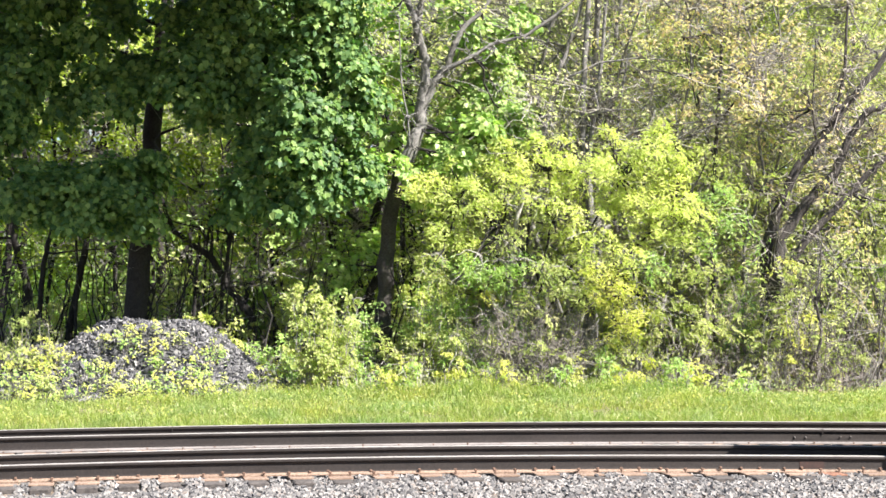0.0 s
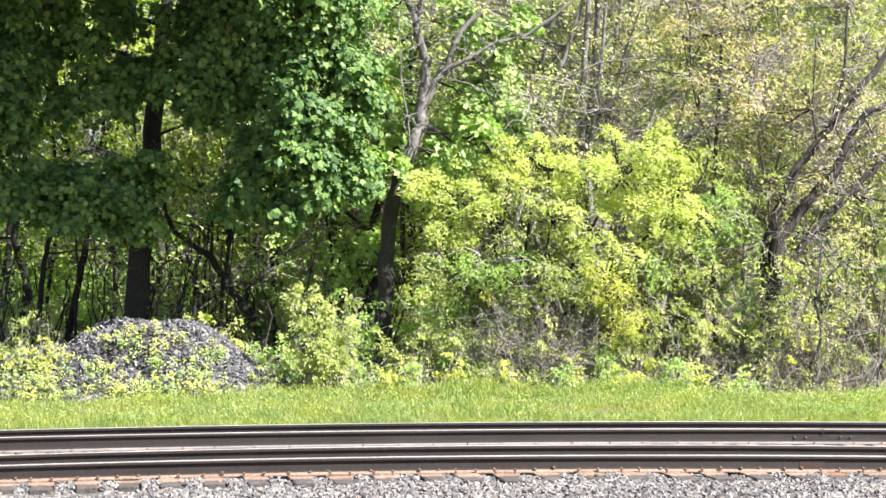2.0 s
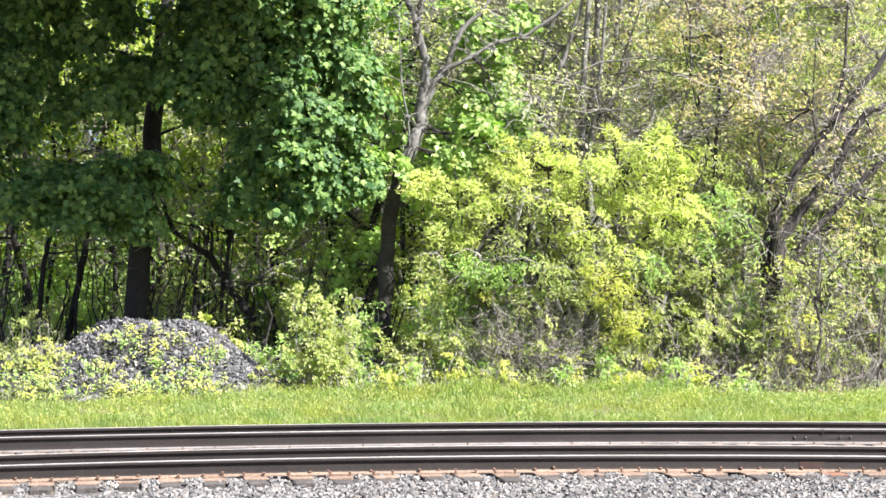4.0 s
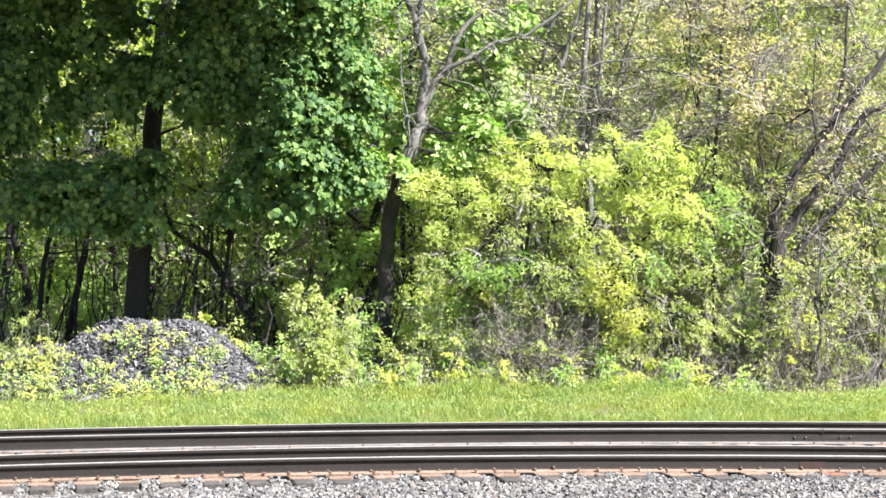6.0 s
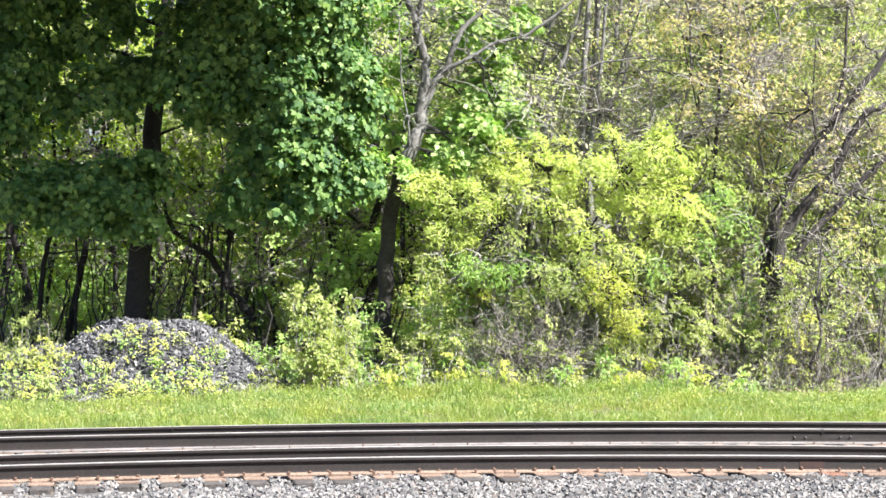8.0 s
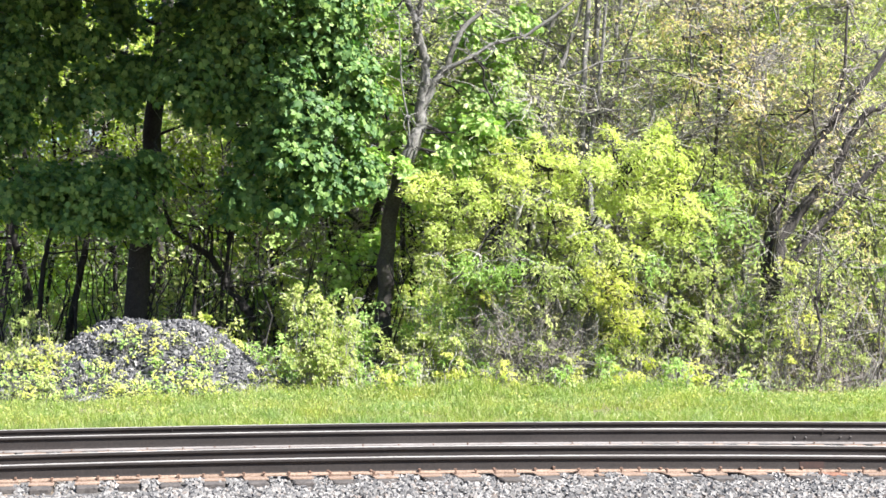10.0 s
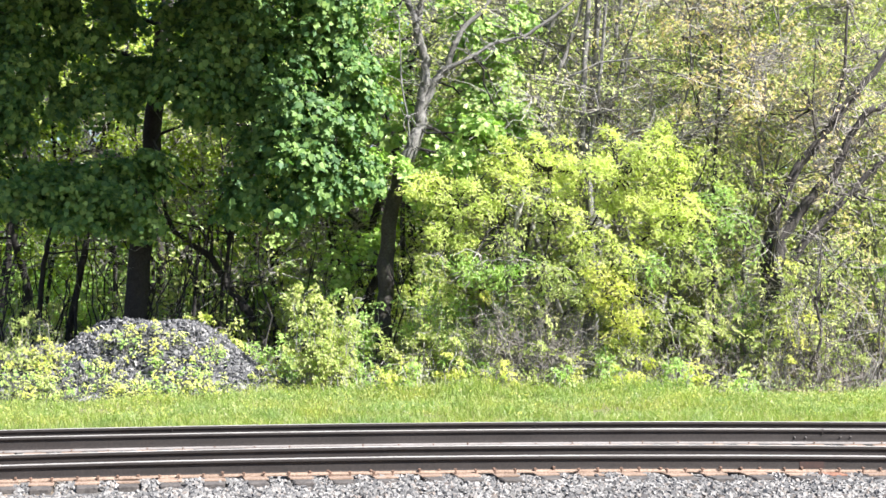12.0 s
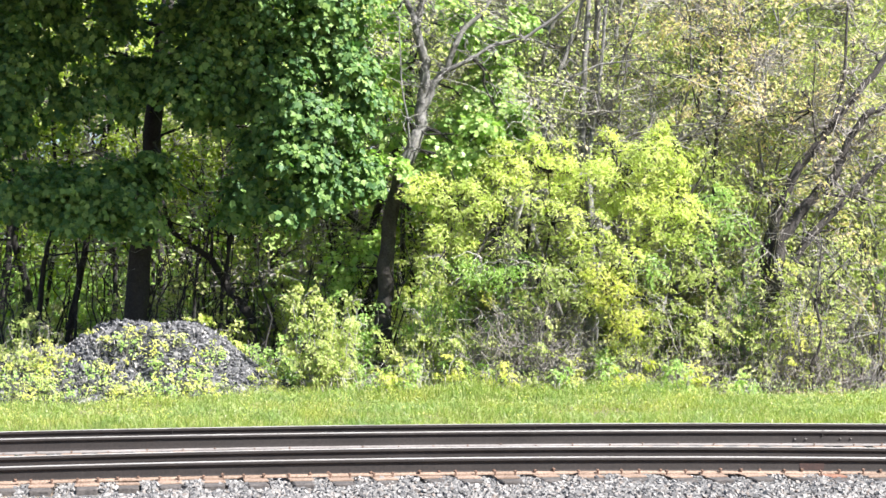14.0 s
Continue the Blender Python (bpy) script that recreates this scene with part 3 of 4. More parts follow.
# a second maple farther in, mostly out of view, added to darken the left
maple = tree_at(-12.6, 47.0, "maple deeper in the wood, mostly unseen, added to darken the left")
SECOND = [([(-12.6, 47, 0), (-12.4, 47, 5), (-11.8, 47, 9), (-11.4, 47, 14)], 0.2, 0.08), ([(-12.2, 47, 6), (-10.5, 46.5, 9), (-8.0, 46.4, 11)], 0.09, 0.03), ([(-12, 47, 7.5), (-13.8, 46.5, 9.5)], 0.07, 0.03)]
trunk(maple, [(rel(maple, l[0]), l[1], l[2]) for l in SECOND], M_BARK)
for x, y, z, s in ((-13.2, 46, 8.0, 1.5), (-12.2, 46, 10.0, 1.5), (-13.2, 46, 11.5, 1.7), (-13.0, 45.5, 5.6, 1.0)):
    full_bough(maple, SECOND, (x, y, z), s, "maple", "leaf", 0.22, 34, 22, M_BROWN_TWIG, 0.3)

# bright young box elders in the light behind the maple
behind = tree_at(-6.6, 45.3, "young box elder with sunlit yellow-green leaves behind the maple", "young box elders")
STEMS = [([(-6.6, 45.3, 0), (-6.4, 45.2, 3.0), (-6.2, 45.0, 5.0), (-6.3, 45.0, 7.0), (-6.8, 45.2, 9.2)], 0.05, 0.015), ([(-6.4, 45.2, 3.0), (-5.7, 45.0, 5.0), (-5.4, 44.9, 6.2)], 0.03, 0.012)]
trunk(behind, [(rel(behind, l[0]), l[1], l[2]) for l in STEMS], M_BARK)
for x, y, z, s in ((-6.6, 44.6, 5.9, 0.6), (-5.8, 45.1, 5.7, 0.6), (-6.3, 44.9, 5.1, 0.55), (-5.4, 44.7, 6.2, 0.5), (-6.9, 45.2, 9.1, 0.55), (-5.0, 45.0, 5.0, 0.5), (-6.0, 44.8, 4.4, 0.5)):
    full_bough(behind, STEMS, (x, y, z), s, "sunlit", "leaf", 0.17, 34, 16)
behind = tree_at(-9.6, 45.2, "young box elder with sunlit yellow-green leaves behind the maple", "young box elders")
STEMS = [([(-9.6, 45.2, 0), (-9.5, 45.2, 3.0), (-9.7, 45.0, 6.0), (-9.4, 45.0, 8.8)], 0.05, 0.015), ([(-9.5, 45.2, 4.0), (-9.0, 45.0, 5.6), (-8.6, 45.0, 6.3)], 0.03, 0.012)]
trunk(behind, [(rel(behind, l[0]), l[1], l[2]) for l in STEMS], M_BARK)
for x, y, z, s in ((-9.9, 45.0, 6.5, 0.45), (-10.3, 45.3, 7.0, 0.45), (-9.75, 45.0, 8.5, 0.6), (-8.95, 44.8, 8.3, 0.5), (-10.5, 44.6, 6.6, 0.5), (-8.6, 45.2, 6.3, 0.35), (-9.6, 45.0, 5.7, 0.4)):
    full_bough(behind, STEMS, (x, y, z), s, "sunlit", "leaf", 0.17, 34, 16)

# the crooked stem leaning towards the maple
crooked = tree_at(-4.84, 44.5, "crooked dark stem leaning towards the maple")
STEMS = [([(-4.84, 44.5, 0.0), (-4.9, 44.5, 1.7), (-5.5, 44.5, 2.5), (-5.93, 44.5, 3.2), (-6.57, 44.5, 3.68), (-6.95, 44.5, 3.96), (-7.22, 44.5, 4.8)], 0.13, 0.05),
         ([(-5.93, 44.5, 3.2), (-5.9, 44.4, 4.1), (-6.2, 44.3, 5.0)], 0.05, 0.02), ([(-5.5, 44.5, 2.5), (-5.5, 44.4, 3.6), (-5.35, 44.4, 5.2), (-5.45, 44.4, 6.2)], 0.05, 0.02)]
for _ in range(16):
    k = STEMS[int(rng.integers(0, 3))][0]
    e = np.array(k[int(rng.integers(1, 3))])
    STEMS.append((wander(e, e + np.array([rng.normal() * 0.6, -0.1, rng.uniform(0.2, 1.0)]), 6, 0.6).tolist(), 0.018, 0.005))
trunk(crooked, [(rel(crooked, l[0]), l[1], l[2]) for l in STEMS], M_BARK)

# the grey forked tree: sparse leaves, bare twigs; lower trunk coloured dark for shade
forked = tree_at(-1.5, 42.5, "tall grey forked tree with fresh green leaves")
FORK = [
    ([(-1.5, 42.5, 0.0), (-1.46, 42.5, 1.6), (-1.40, 42.5, 3.0), (-1.21, 42.5, 4.5), (-1.02, 42.5, 5.3)], 0.22, 0.175),
    ([(-1.02, 42.5, 5.3), (-0.76, 42.5, 5.85), (-0.57, 42.5, 6.35), (-0.49, 42.5, 6.96)], 0.175, 0.15),
    ([(-0.49, 42.5, 6.96), (-0.42, 42.5, 7.55), (-0.43, 42.45, 8.05), (-0.55, 42.4, 8.47), (-0.66, 42.4, 9.0), (-0.87, 42.4, 9.5), (-1.2, 42.4, 12.5)], 0.135, 0.06),
    ([(-0.66, 42.4, 9.0), (-0.48, 42.4, 9.5), (-0.3, 42.4, 12.0)], 0.075, 0.04),
]
FORK += [
    ([(-0.47, 42.5, 6.9), (-0.18, 42.5, 7.5), (0.11, 42.45, 7.85), (0.29, 42.4, 8.3), (0.48, 42.4, 8.75), (1.02, 42.4, 9.24), (1.8, 42.4, 10.6)], 0.105, 0.04),
    ([(0.03, 42.4, 7.73), (0.42, 42.3, 7.9), (0.72, 42.3, 8.07), (1.2, 42.3, 8.37), (1.98, 42.3, 8.55), (2.64, 42.3, 8.97), (3.18, 42.3, 9.42), (4.2, 42.2, 10.4)], 0.06, 0.03),
    ([(-0.8, 42.4, 5.8), (-0.85, 42.2, 6.6), (-1.0, 42.1, 7.4), (-1.05, 42.1, 9.0)], 0.035, 0.015),
]
for _ in range(120):
    k = FORK[int(rng.integers(2, 7))][0]
    s = np.array(k[int(rng.integers(0, 5)) % len(k)])
    e = s + np.array([rng.normal() * 0.55, rng.normal() * 0.3 - 0.25, rng.normal() * 0.35 - 0.05])
    FORK.append((wander(s, e, 7, 0.8).tolist(), 0.015, 0.004))
trunk(forked, [(rel(forked, l[0]), l[1], l[2]) for l in FORK], M_DIM_BARK, "smooth grey limbs, lower trunk coloured dark for leaf shade", M_GREY_BARK)
FORK_LEAVES = (
    (0.95, 43.2, 8.8, 0.8), (1.4, 43.4, 7.9, 0.8), (0.87, 43.3, 7.0, 0.9), (1.6, 43.0, 6.75, 0.75), (0.25, 43.5, 6.2, 0.75), (1.1, 43.2, 6.1, 0.8),
    (-0.1, 43.1, 5.7, 0.55), (0.65, 43.5, 5.4, 0.55), (1.8, 43.3, 9.05, 0.65), (0.25, 43.3, 9.4, 0.6), (-1.1, 43.4, 8.0, 0.5), (-1.3, 43.4, 6.3, 0.5),
    (-0.95, 43.2, 7.0, 0.35), (2.05, 42.9, 6.2, 0.5), (-1.9, 43.4, 3.55, 0.5), (-1.3, 43.0, 9.3, 0.5), (-1.75, 42.3, 5.6, 0.4), (0.4, 41.6, 5.6, 0.55), (-0.6, 41.9, 4.95, 0.42), (-1.05, 41.9, 5.3, 0.33), (0.9, 41.3, 6.3, 0.5), (-2.5, 43.2, 3.0, 0.5),
)
for x, y, z, s in FORK_LEAVES:
    full_bough(forked, FORK[:7], (x, y, z), s, "fresh", "maple", 0.15, 46, 20, None, 0.4)

# the yellow-green box elder
elder = tree_at(2.6, 41.6, "low spreading box elder with bright yellow-green young leaves")
ELDER = [
    ([(2.6, 41.6, 0.0), (2.5, 41.6, 1.6), (2.2, 41.5, 3.0)], 0.08, 0.05),
    ([(2.2, 41.5, 3.0), (1.4, 41.2, 3.9), (0.3, 41.0, 4.5)], 0.045, 0.02),
    ([(2.5, 41.6, 1.8), (3.4, 41.3, 3.6), (4.2, 41.0, 5.0)], 0.045, 0.02),
    ([(2.5, 41.6, 1.4), (3.8, 41.2, 2.6), (5.4, 41.0, 4.2)], 0.045, 0.02),
    ([(2.3, 41.5, 2.6), (2.6, 41.3, 4.0), (2.5, 41.2, 5.2)], 0.04, 0.02),
]
trunk(elder, [(rel(elder, l[0]), l[1], l[2]) for l in ELDER], M_BARK, "several crooked stems")
ELDER_TOP = (
    (4.95, 40.6, 5.6, 0.75), (4.2, 41.0, 5.4, 0.75), (5.5, 40.8, 5.15, 0.6), (3.5, 40.7, 5.2, 0.65), (2.65, 41.0, 5.3, 0.6), (1.8, 41.0, 5.3, 0.55), (1.15, 41.2, 5.3, 0.5),
    (-0.3, 41.2, 4.85, 0.6), (0.22, 40.9, 4.5, 0.65), (0.95, 40.7, 4.3, 0.55), (-0.6, 40.9, 4.7, 0.4), (4.6, 41.0, 4.6, 0.75), (5.4, 40.7, 4.45, 0.7), (5.75, 40.5, 3.8, 0.6),
    (3.95, 41.0, 4.5, 0.6), (3.0, 41.1, 4.6, 0.55), (4.8, 40.6, 3.8, 0.6), (0.5, 40.9, 3.4, 0.45), (-0.05, 40.7, 3.7, 0.5), (5.2, 40.7, 5.75, 0.35),
)
SPRIGS = []
for _ in range(26):                   # shoots that break the outline
    x, y, z, s = ELDER_TOP[int(rng.integers(len(ELDER_TOP)))]
    SPRIGS.append((x + rng.normal() * 0.45 * s, y, z + s * rng.uniform(0.75, 1.1), 0.2))
for x, y, z, s in (*ELDER_TOP, *SPRIGS):
    full_bough(elder, ELDER, (x, y, z), s, "elder", "lance", 0.102, 54, 34, None, 0.5, 0.1, (0.35, -0.35, 0.7), 0.75, 1, 0.27, 0.5)
LOW = ((6.4, 41.0, 4.6, 0.5, "fresh"), (6.6, 41.2, 3.9, 0.45, "fresh"), (6.3, 41.2, 5.2, 0.4, "olive"), (6.85, 41.3, 4.6, 0.45, "olive"), (6.1, 40.9, 4.3, 0.35, "elder"),
       (1.55, 40.6, 4.75, 0.5, "elder"), (2.35, 40.5, 4.5, 0.5, "elder"), (2.9, 40.4, 3.95, 0.55, "elder"), (3.55, 40.4, 3.8, 0.5, "elder"), (4.2, 40.3, 3.1, 0.5, "elder"),
       (4.85, 40.3, 2.85, 0.5, "fresh"), (5.5, 40.3, 3.0, 0.5, "olive"), (6.1, 40.5, 2.7, 0.5, "olive"), (3.25, 40.2, 2.3, 0.45, "olive"), (2.6, 40.3, 2.6, 0.5, "olive"), (1.5, 40.4, 3.5, 0.5, "olive"),
       (2.0, 40.3, 2.2, 0.4, "olive"), (5.2, 40.3, 2.0, 0.45, "olive"), (5.8, 40.4, 1.6, 0.45, "olive"), (0.2, 40.4, 2.3, 0.4, "olive"),
       )
LOW += ((3.9, 39.9, 2.2, 0.55, "yellow"), (4.3, 39.8, 1.6, 0.5, "yellow"), (3.5, 39.9, 2.75, 0.45, "yellow"), (1.2, 40.0, 2.75, 0.42, "fresh"), (0.6, 40.0, 2.9, 0.4, "fresh"), (2.3, 39.9, 2.9, 0.45, "olive"), (2.9, 39.9, 2.45, 0.4, "olive"))
for x, y, z, s, kind in ((6.2, 41.1, 3.45, 0.45, "fresh"), (1.3, 40.8, 2.8, 0.5, "fresh"), (1.9, 40.6, 2.95, 0.45, "fresh"), (0.6, 41.0, 2.9, 0.45, "fresh"), (3.95, 41.1, 3.45, 0.55, "olive"),
                         (2.85, 40.9, 3.6, 0.6, "olive"), (3.4, 40.6, 3.0, 0.55, "olive"), (-0.3, 40.5, 2.7, 0.5, "olive"), (2.15, 40.7, 3.9, 0.5, "olive"), (4.0, 40.4, 2.3, 0.6, "yellow"),
                         (3.65, 40.9, 2.55, 0.45, "yellow"), (4.45, 40.6, 1.75, 0.5, "yellow"), (4.1, 40.5, 1.25, 0.38, "yellow"), (0.9, 41.0, 2.25, 0.33, "yellow")) + LOW:
    full_bough(elder, ELDER, (x, y, z), s, kind, "lance", 0.105, 54 if kind != "olive" else 44, 22, None, 0.8, 0.2, bare=5, blade=0.26, hang=0.2)

# a copper-leaved tree at the wood's edge
copper = tree_at(6.9, 43.8, "slender tree with pinkish copper young leaves", "copper-leaved trees")
COPPER = [([(6.9, 43.8, 0.0), (6.8, 43.8, 3.5), (6.9, 43.7, 6.0), (7.0, 43.6, 8.0), (7.2, 43.6, 11.0)], 0.07, 0.03), ([(6.9, 43.7, 5.5), (6.4, 43.4, 6.8), (6.0, 43.2, 8.6)], 0.03, 0.012), ([(7.0, 43.6, 6.6), (7.5, 43.4, 7.3), (7.9, 43.3, 8.4)], 0.03, 0.012)]
trunk(copper, [(rel(copper, l[0]), l[1], l[2]) for l in COPPER], M_DIM_BARK)
for x, y, z, s in ((5.9, 42.3, 8.55, 0.65), (6.9, 42.5, 8.75, 0.65), (7.7, 42.4, 8.15, 0.6), (6.4, 42.3, 7.6, 0.65), (7.25, 42.4, 7.1, 0.6), (6.15, 42.3, 6.7, 0.5)):
    full_bough(copper, COPPER, (x, y, z), s, "copper", "lance", 0.115, 24, 14, M_BROWN_TWIG, 1.0, 0.3, bare=6, blade=0.28)

# slender grey trunks in the light behind the box elder
grey = tree_at(3.6, 42.9, "clump of slender grey trunks with bare crooked branches", "slender trees")
GREY = [
    ([(3.6, 42.9, 0.0), (3.7, 42.9, 2.6), (3.6, 42.9, 5.3), (3.45, 42.9, 6.2), (3.48, 42.9, 7.2), (3.54, 42.9, 8.3), (3.64, 42.9, 9.6), (3.8, 42.9, 12.0)], 0.10, 0.06),
    ([(3.7, 42.9, 2.6), (3.58, 42.8, 5.4), (3.66, 42.8, 6.0), (3.84, 42.8, 7.15), (3.96, 42.8, 8.3), (4.05, 42.8, 9.4), (4.2, 42.8, 11.5)], 0.065, 0.035),
    ([(3.0, 43.0, 1.5), (2.0, 43.0, 4.6), (2.48, 43.0, 6.2), (2.83, 43.0, 7.6), (3.22, 43.0, 8.7), (3.5, 43.0, 9.6), (4.0, 43.0, 11.5)], 0.07, 0.04),
]
GREY += [
    ([(3.9, 42.9, 3.5), (4.2, 42.9, 5.5), (4.32, 42.9, 6.3), (4.43, 42.9, 7.2), (4.61, 42.9, 8.2)], 0.04, 0.02),
    ([(3.45, 42.9, 6.6), (4.12, 42.6, 6.78), (4.96, 42.6, 6.8)], 0.03, 0.012),
    ([(3.6, 42.9, 5.5), (4.12, 42.6, 5.94), (4.67, 42.6, 6.22), (5.51, 42.6, 6.4), (6.34, 42.6, 6.49)], 0.04, 0.018),
    ([(2.46, 42.9, 6.5), (3.02, 42.6, 7.55), (3.85, 42.6, 7.94), (4.82, 42.6, 8.06), (5.8, 42.6, 7.98)], 0.035, 0.015),
]
for _ in range(70):
    k = GREY[int(rng.integers(0, 7))][0]
    s = np.array(k[int(rng.integers(2, 8)) % len(k)])
    e = s + np.array([rng.normal() * 0.6, rng.normal() * 0.3 - 0.1, rng.normal() * 0.4 + 0.15])
    GREY.append((wander(s, e, 7, 0.8).tolist(), 0.014, 0.004))
trunk(grey, [(rel(grey, l[0]), l[1], l[2]) for l in GREY], M_GREY_BARK, "smooth grey bark")
snag = tree_at(1.55, 42.0, "pale dead trunk among the leaves", "slender trees")
SNAG = [([(1.55, 42.0, 0.0), (1.6, 42.0, 2.3), (1.65, 42.0, 3.2), (1.79, 42.0, 4.1), (1.95, 42.0, 4.8)], 0.09, 0.06), ([(1.6, 42.0, 2.2), (1.25, 42.0, 3.3), (1.15, 42.0, 4.2)], 0.04, 0.03), ([(1.6, 42.0, 2.4), (2.05, 42.0, 3.5), (2.16, 42.0, 4.7)], 0.05, 0.03)]
trunk(snag, [(rel(snag, l[0]), l[1], l[2]) for l in SNAG], M_TWIG, "pale weathered wood", M_BARK)

# the leaning trees
leaning = tree_at(7.8, 42.3, "dark leaning tree with several slanting trunks and sparse leaves")
LEAN = [
    ([(7.75, 42.3, 0.0), (7.86, 42.3, 2.3), (7.88, 42.3, 3.4), (8.26, 42.3, 4.47), (8.6, 42.3, 5.25), (9.12, 42.3, 5.87), (9.52, 42.3, 6.42), (9.91, 42.3, 6.93), (10.72, 42.3, 7.9), (12.0, 42.3, 9.6)], 0.15, 0.07),
    ([(7.9, 42.0, 0.0), (8.03, 42.0, 2.5), (8.14, 42.0, 3.55), (8.6, 42.0, 4.2), (9.04, 42.0, 4.74), (9.45, 42.0, 5.06), (9.7, 42.0, 5.7), (10.17, 42.0, 6.57), (10.73, 42.0, 6.84), (12.2, 42.0, 7.5)], 0.17, 0.06),
]
LEAN += [
    ([(8.05, 41.9, 2.4), (8.43, 41.8, 3.07), (8.94, 41.8, 3.78), (9.83, 41.8, 4.67), (10.28, 41.8, 5.16), (10.67, 41.8, 5.49), (12.2, 41.8, 6.8)], 0.11, 0.05),
    ([(9.52, 42.3, 6.42), (9.8, 42.2, 7.6), (9.9, 42.2, 9.5)], 0.05, 0.03),
    ([(9.12, 42.3, 5.87), (9.0, 42.2, 6.8), (9.1, 42.2, 8.4)], 0.035, 0.015),
    ([(9.04, 42.0, 4.74), (9.9, 41.9, 4.6), (11.2, 41.8, 4.4)], 0.04, 0.02),
]
for n in range(170):
    k = LEAN[int(rng.integers(0, 4))][0]
    s = np.array(k[int(rng.integers(2, 8)) % len(k)]) + rng.normal(size=3) * 0.05
    e = s + np.array([rng.normal() * 0.55, rng.normal() * 0.3 - 0.25, rng.normal() * 0.5 - 0.25])
    LEAN.append((wander(s, e, 7, 0.9).tolist(), 0.017, 0.005))
trunk(leaning, [(rel(leaning, l[0]), l[1], l[2]) for l in LEAN], M_DIM_BARK, "slanting trunks coloured dark for leaf shade", M_BROWN_TWIG, 6)
for x, y, z, s, kind in ((9.6, 41.3, 3.85, 0.5, "copper"), (7.85, 41.9, 4.8, 0.5, "olive"), (7.4, 41.6, 3.35, 0.5, "fresh"), (8.15, 41.4, 2.8, 0.4, "yellow"), (7.05, 41.9, 4.2, 0.55, "fresh"),
                         (9.95, 41.7, 2.25, 0.4, "copper"), (9.0, 41.5, 4.9, 0.25, "copper"), (10.4, 42.0, 4.4, 0.45, "olive"), (8.4, 42.6, 6.3, 0.6, "olive"), (9.45, 42.6, 8.1, 0.7, "olive"), (10.4, 43.2, 8.7, 0.55, "olive"), (10.2, 43.2, 7.4, 0.5, "olive"),
                         (8.6, 42.4, 7.4, 0.6, "young"), (10.5, 42.0, 6.1, 0.4, "copper"), (8.05, 41.6, 1.85, 0.4, "olive"), (9.1, 41.4, 2.8, 0.35, "olive"), (7.05, 41.9, 5.4, 0.55, "olive"), (7.4, 42.4, 6.5, 0.55, "copper")):
    full_bough(leaning, LEAN[:5], (x, y, z), s, kind, "lance", 0.125, 34, 13, M_BROWN_TWIG, 1.0, 0.3, bare=9, blade=0.3)


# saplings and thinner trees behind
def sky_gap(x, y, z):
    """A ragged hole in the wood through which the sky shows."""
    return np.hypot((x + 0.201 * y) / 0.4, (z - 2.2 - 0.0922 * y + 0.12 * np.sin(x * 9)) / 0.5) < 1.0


def sapling(x, y, top, r, lean, mat, kind, crowns, label, group, sparse=14, size=0.12, bare=8, first=0.3):
    ob = tree_at(x, y, label, group)
    line = wander((0, 0, 0), (lean, rng.normal() * 0.3, top), 9, 0.25)
    lines = [(line, r, r * 0.3)]
    heads = []
    for _ in range(crowns):
        t = rng.uniform(first, 1.0)
        k = line[int(t * 8)]
        out = np.array([rng.normal() * 1.0, rng.normal() * 0.8, rng.uniform(0.2, 1.0)]) * (0.6 + 0.1 * top)
        lines.append((wander(k, k + out, 5, 0.3), r * 0.35, r * 0.12))
        heads.append((k, k + out))
    trunk(ob, lines, mat, limbs=False)
    p = Pile()
    for k, h in heads:
        for _ in range(sparse):
            q = h + rng.normal(size=3) * np.array([0.75, 0.6, 0.6])
            w = q + np.array(ob.matrix_basis.translation)
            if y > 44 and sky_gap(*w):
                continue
            spray(p, q, 0.34, int(15 * rng.uniform(0.5, 1.4)), size, 0, 1, 1, 0.7, "leaf", root=k * 0.3 + h * 0.7)
        for _ in range(bare):
            p.tube(wander(k * 0.4 + h * 0.6, h + rng.normal(size=3) * 0.9, 6, 0.5), np.linspace(min(0.013, r * 0.22), 0.003, 6), 3, 0)
    tagged(part("crown", p.mesh("crown", [M_TWIG, M_LEAF[kind]]), ob), kind="stuff")
    return ob


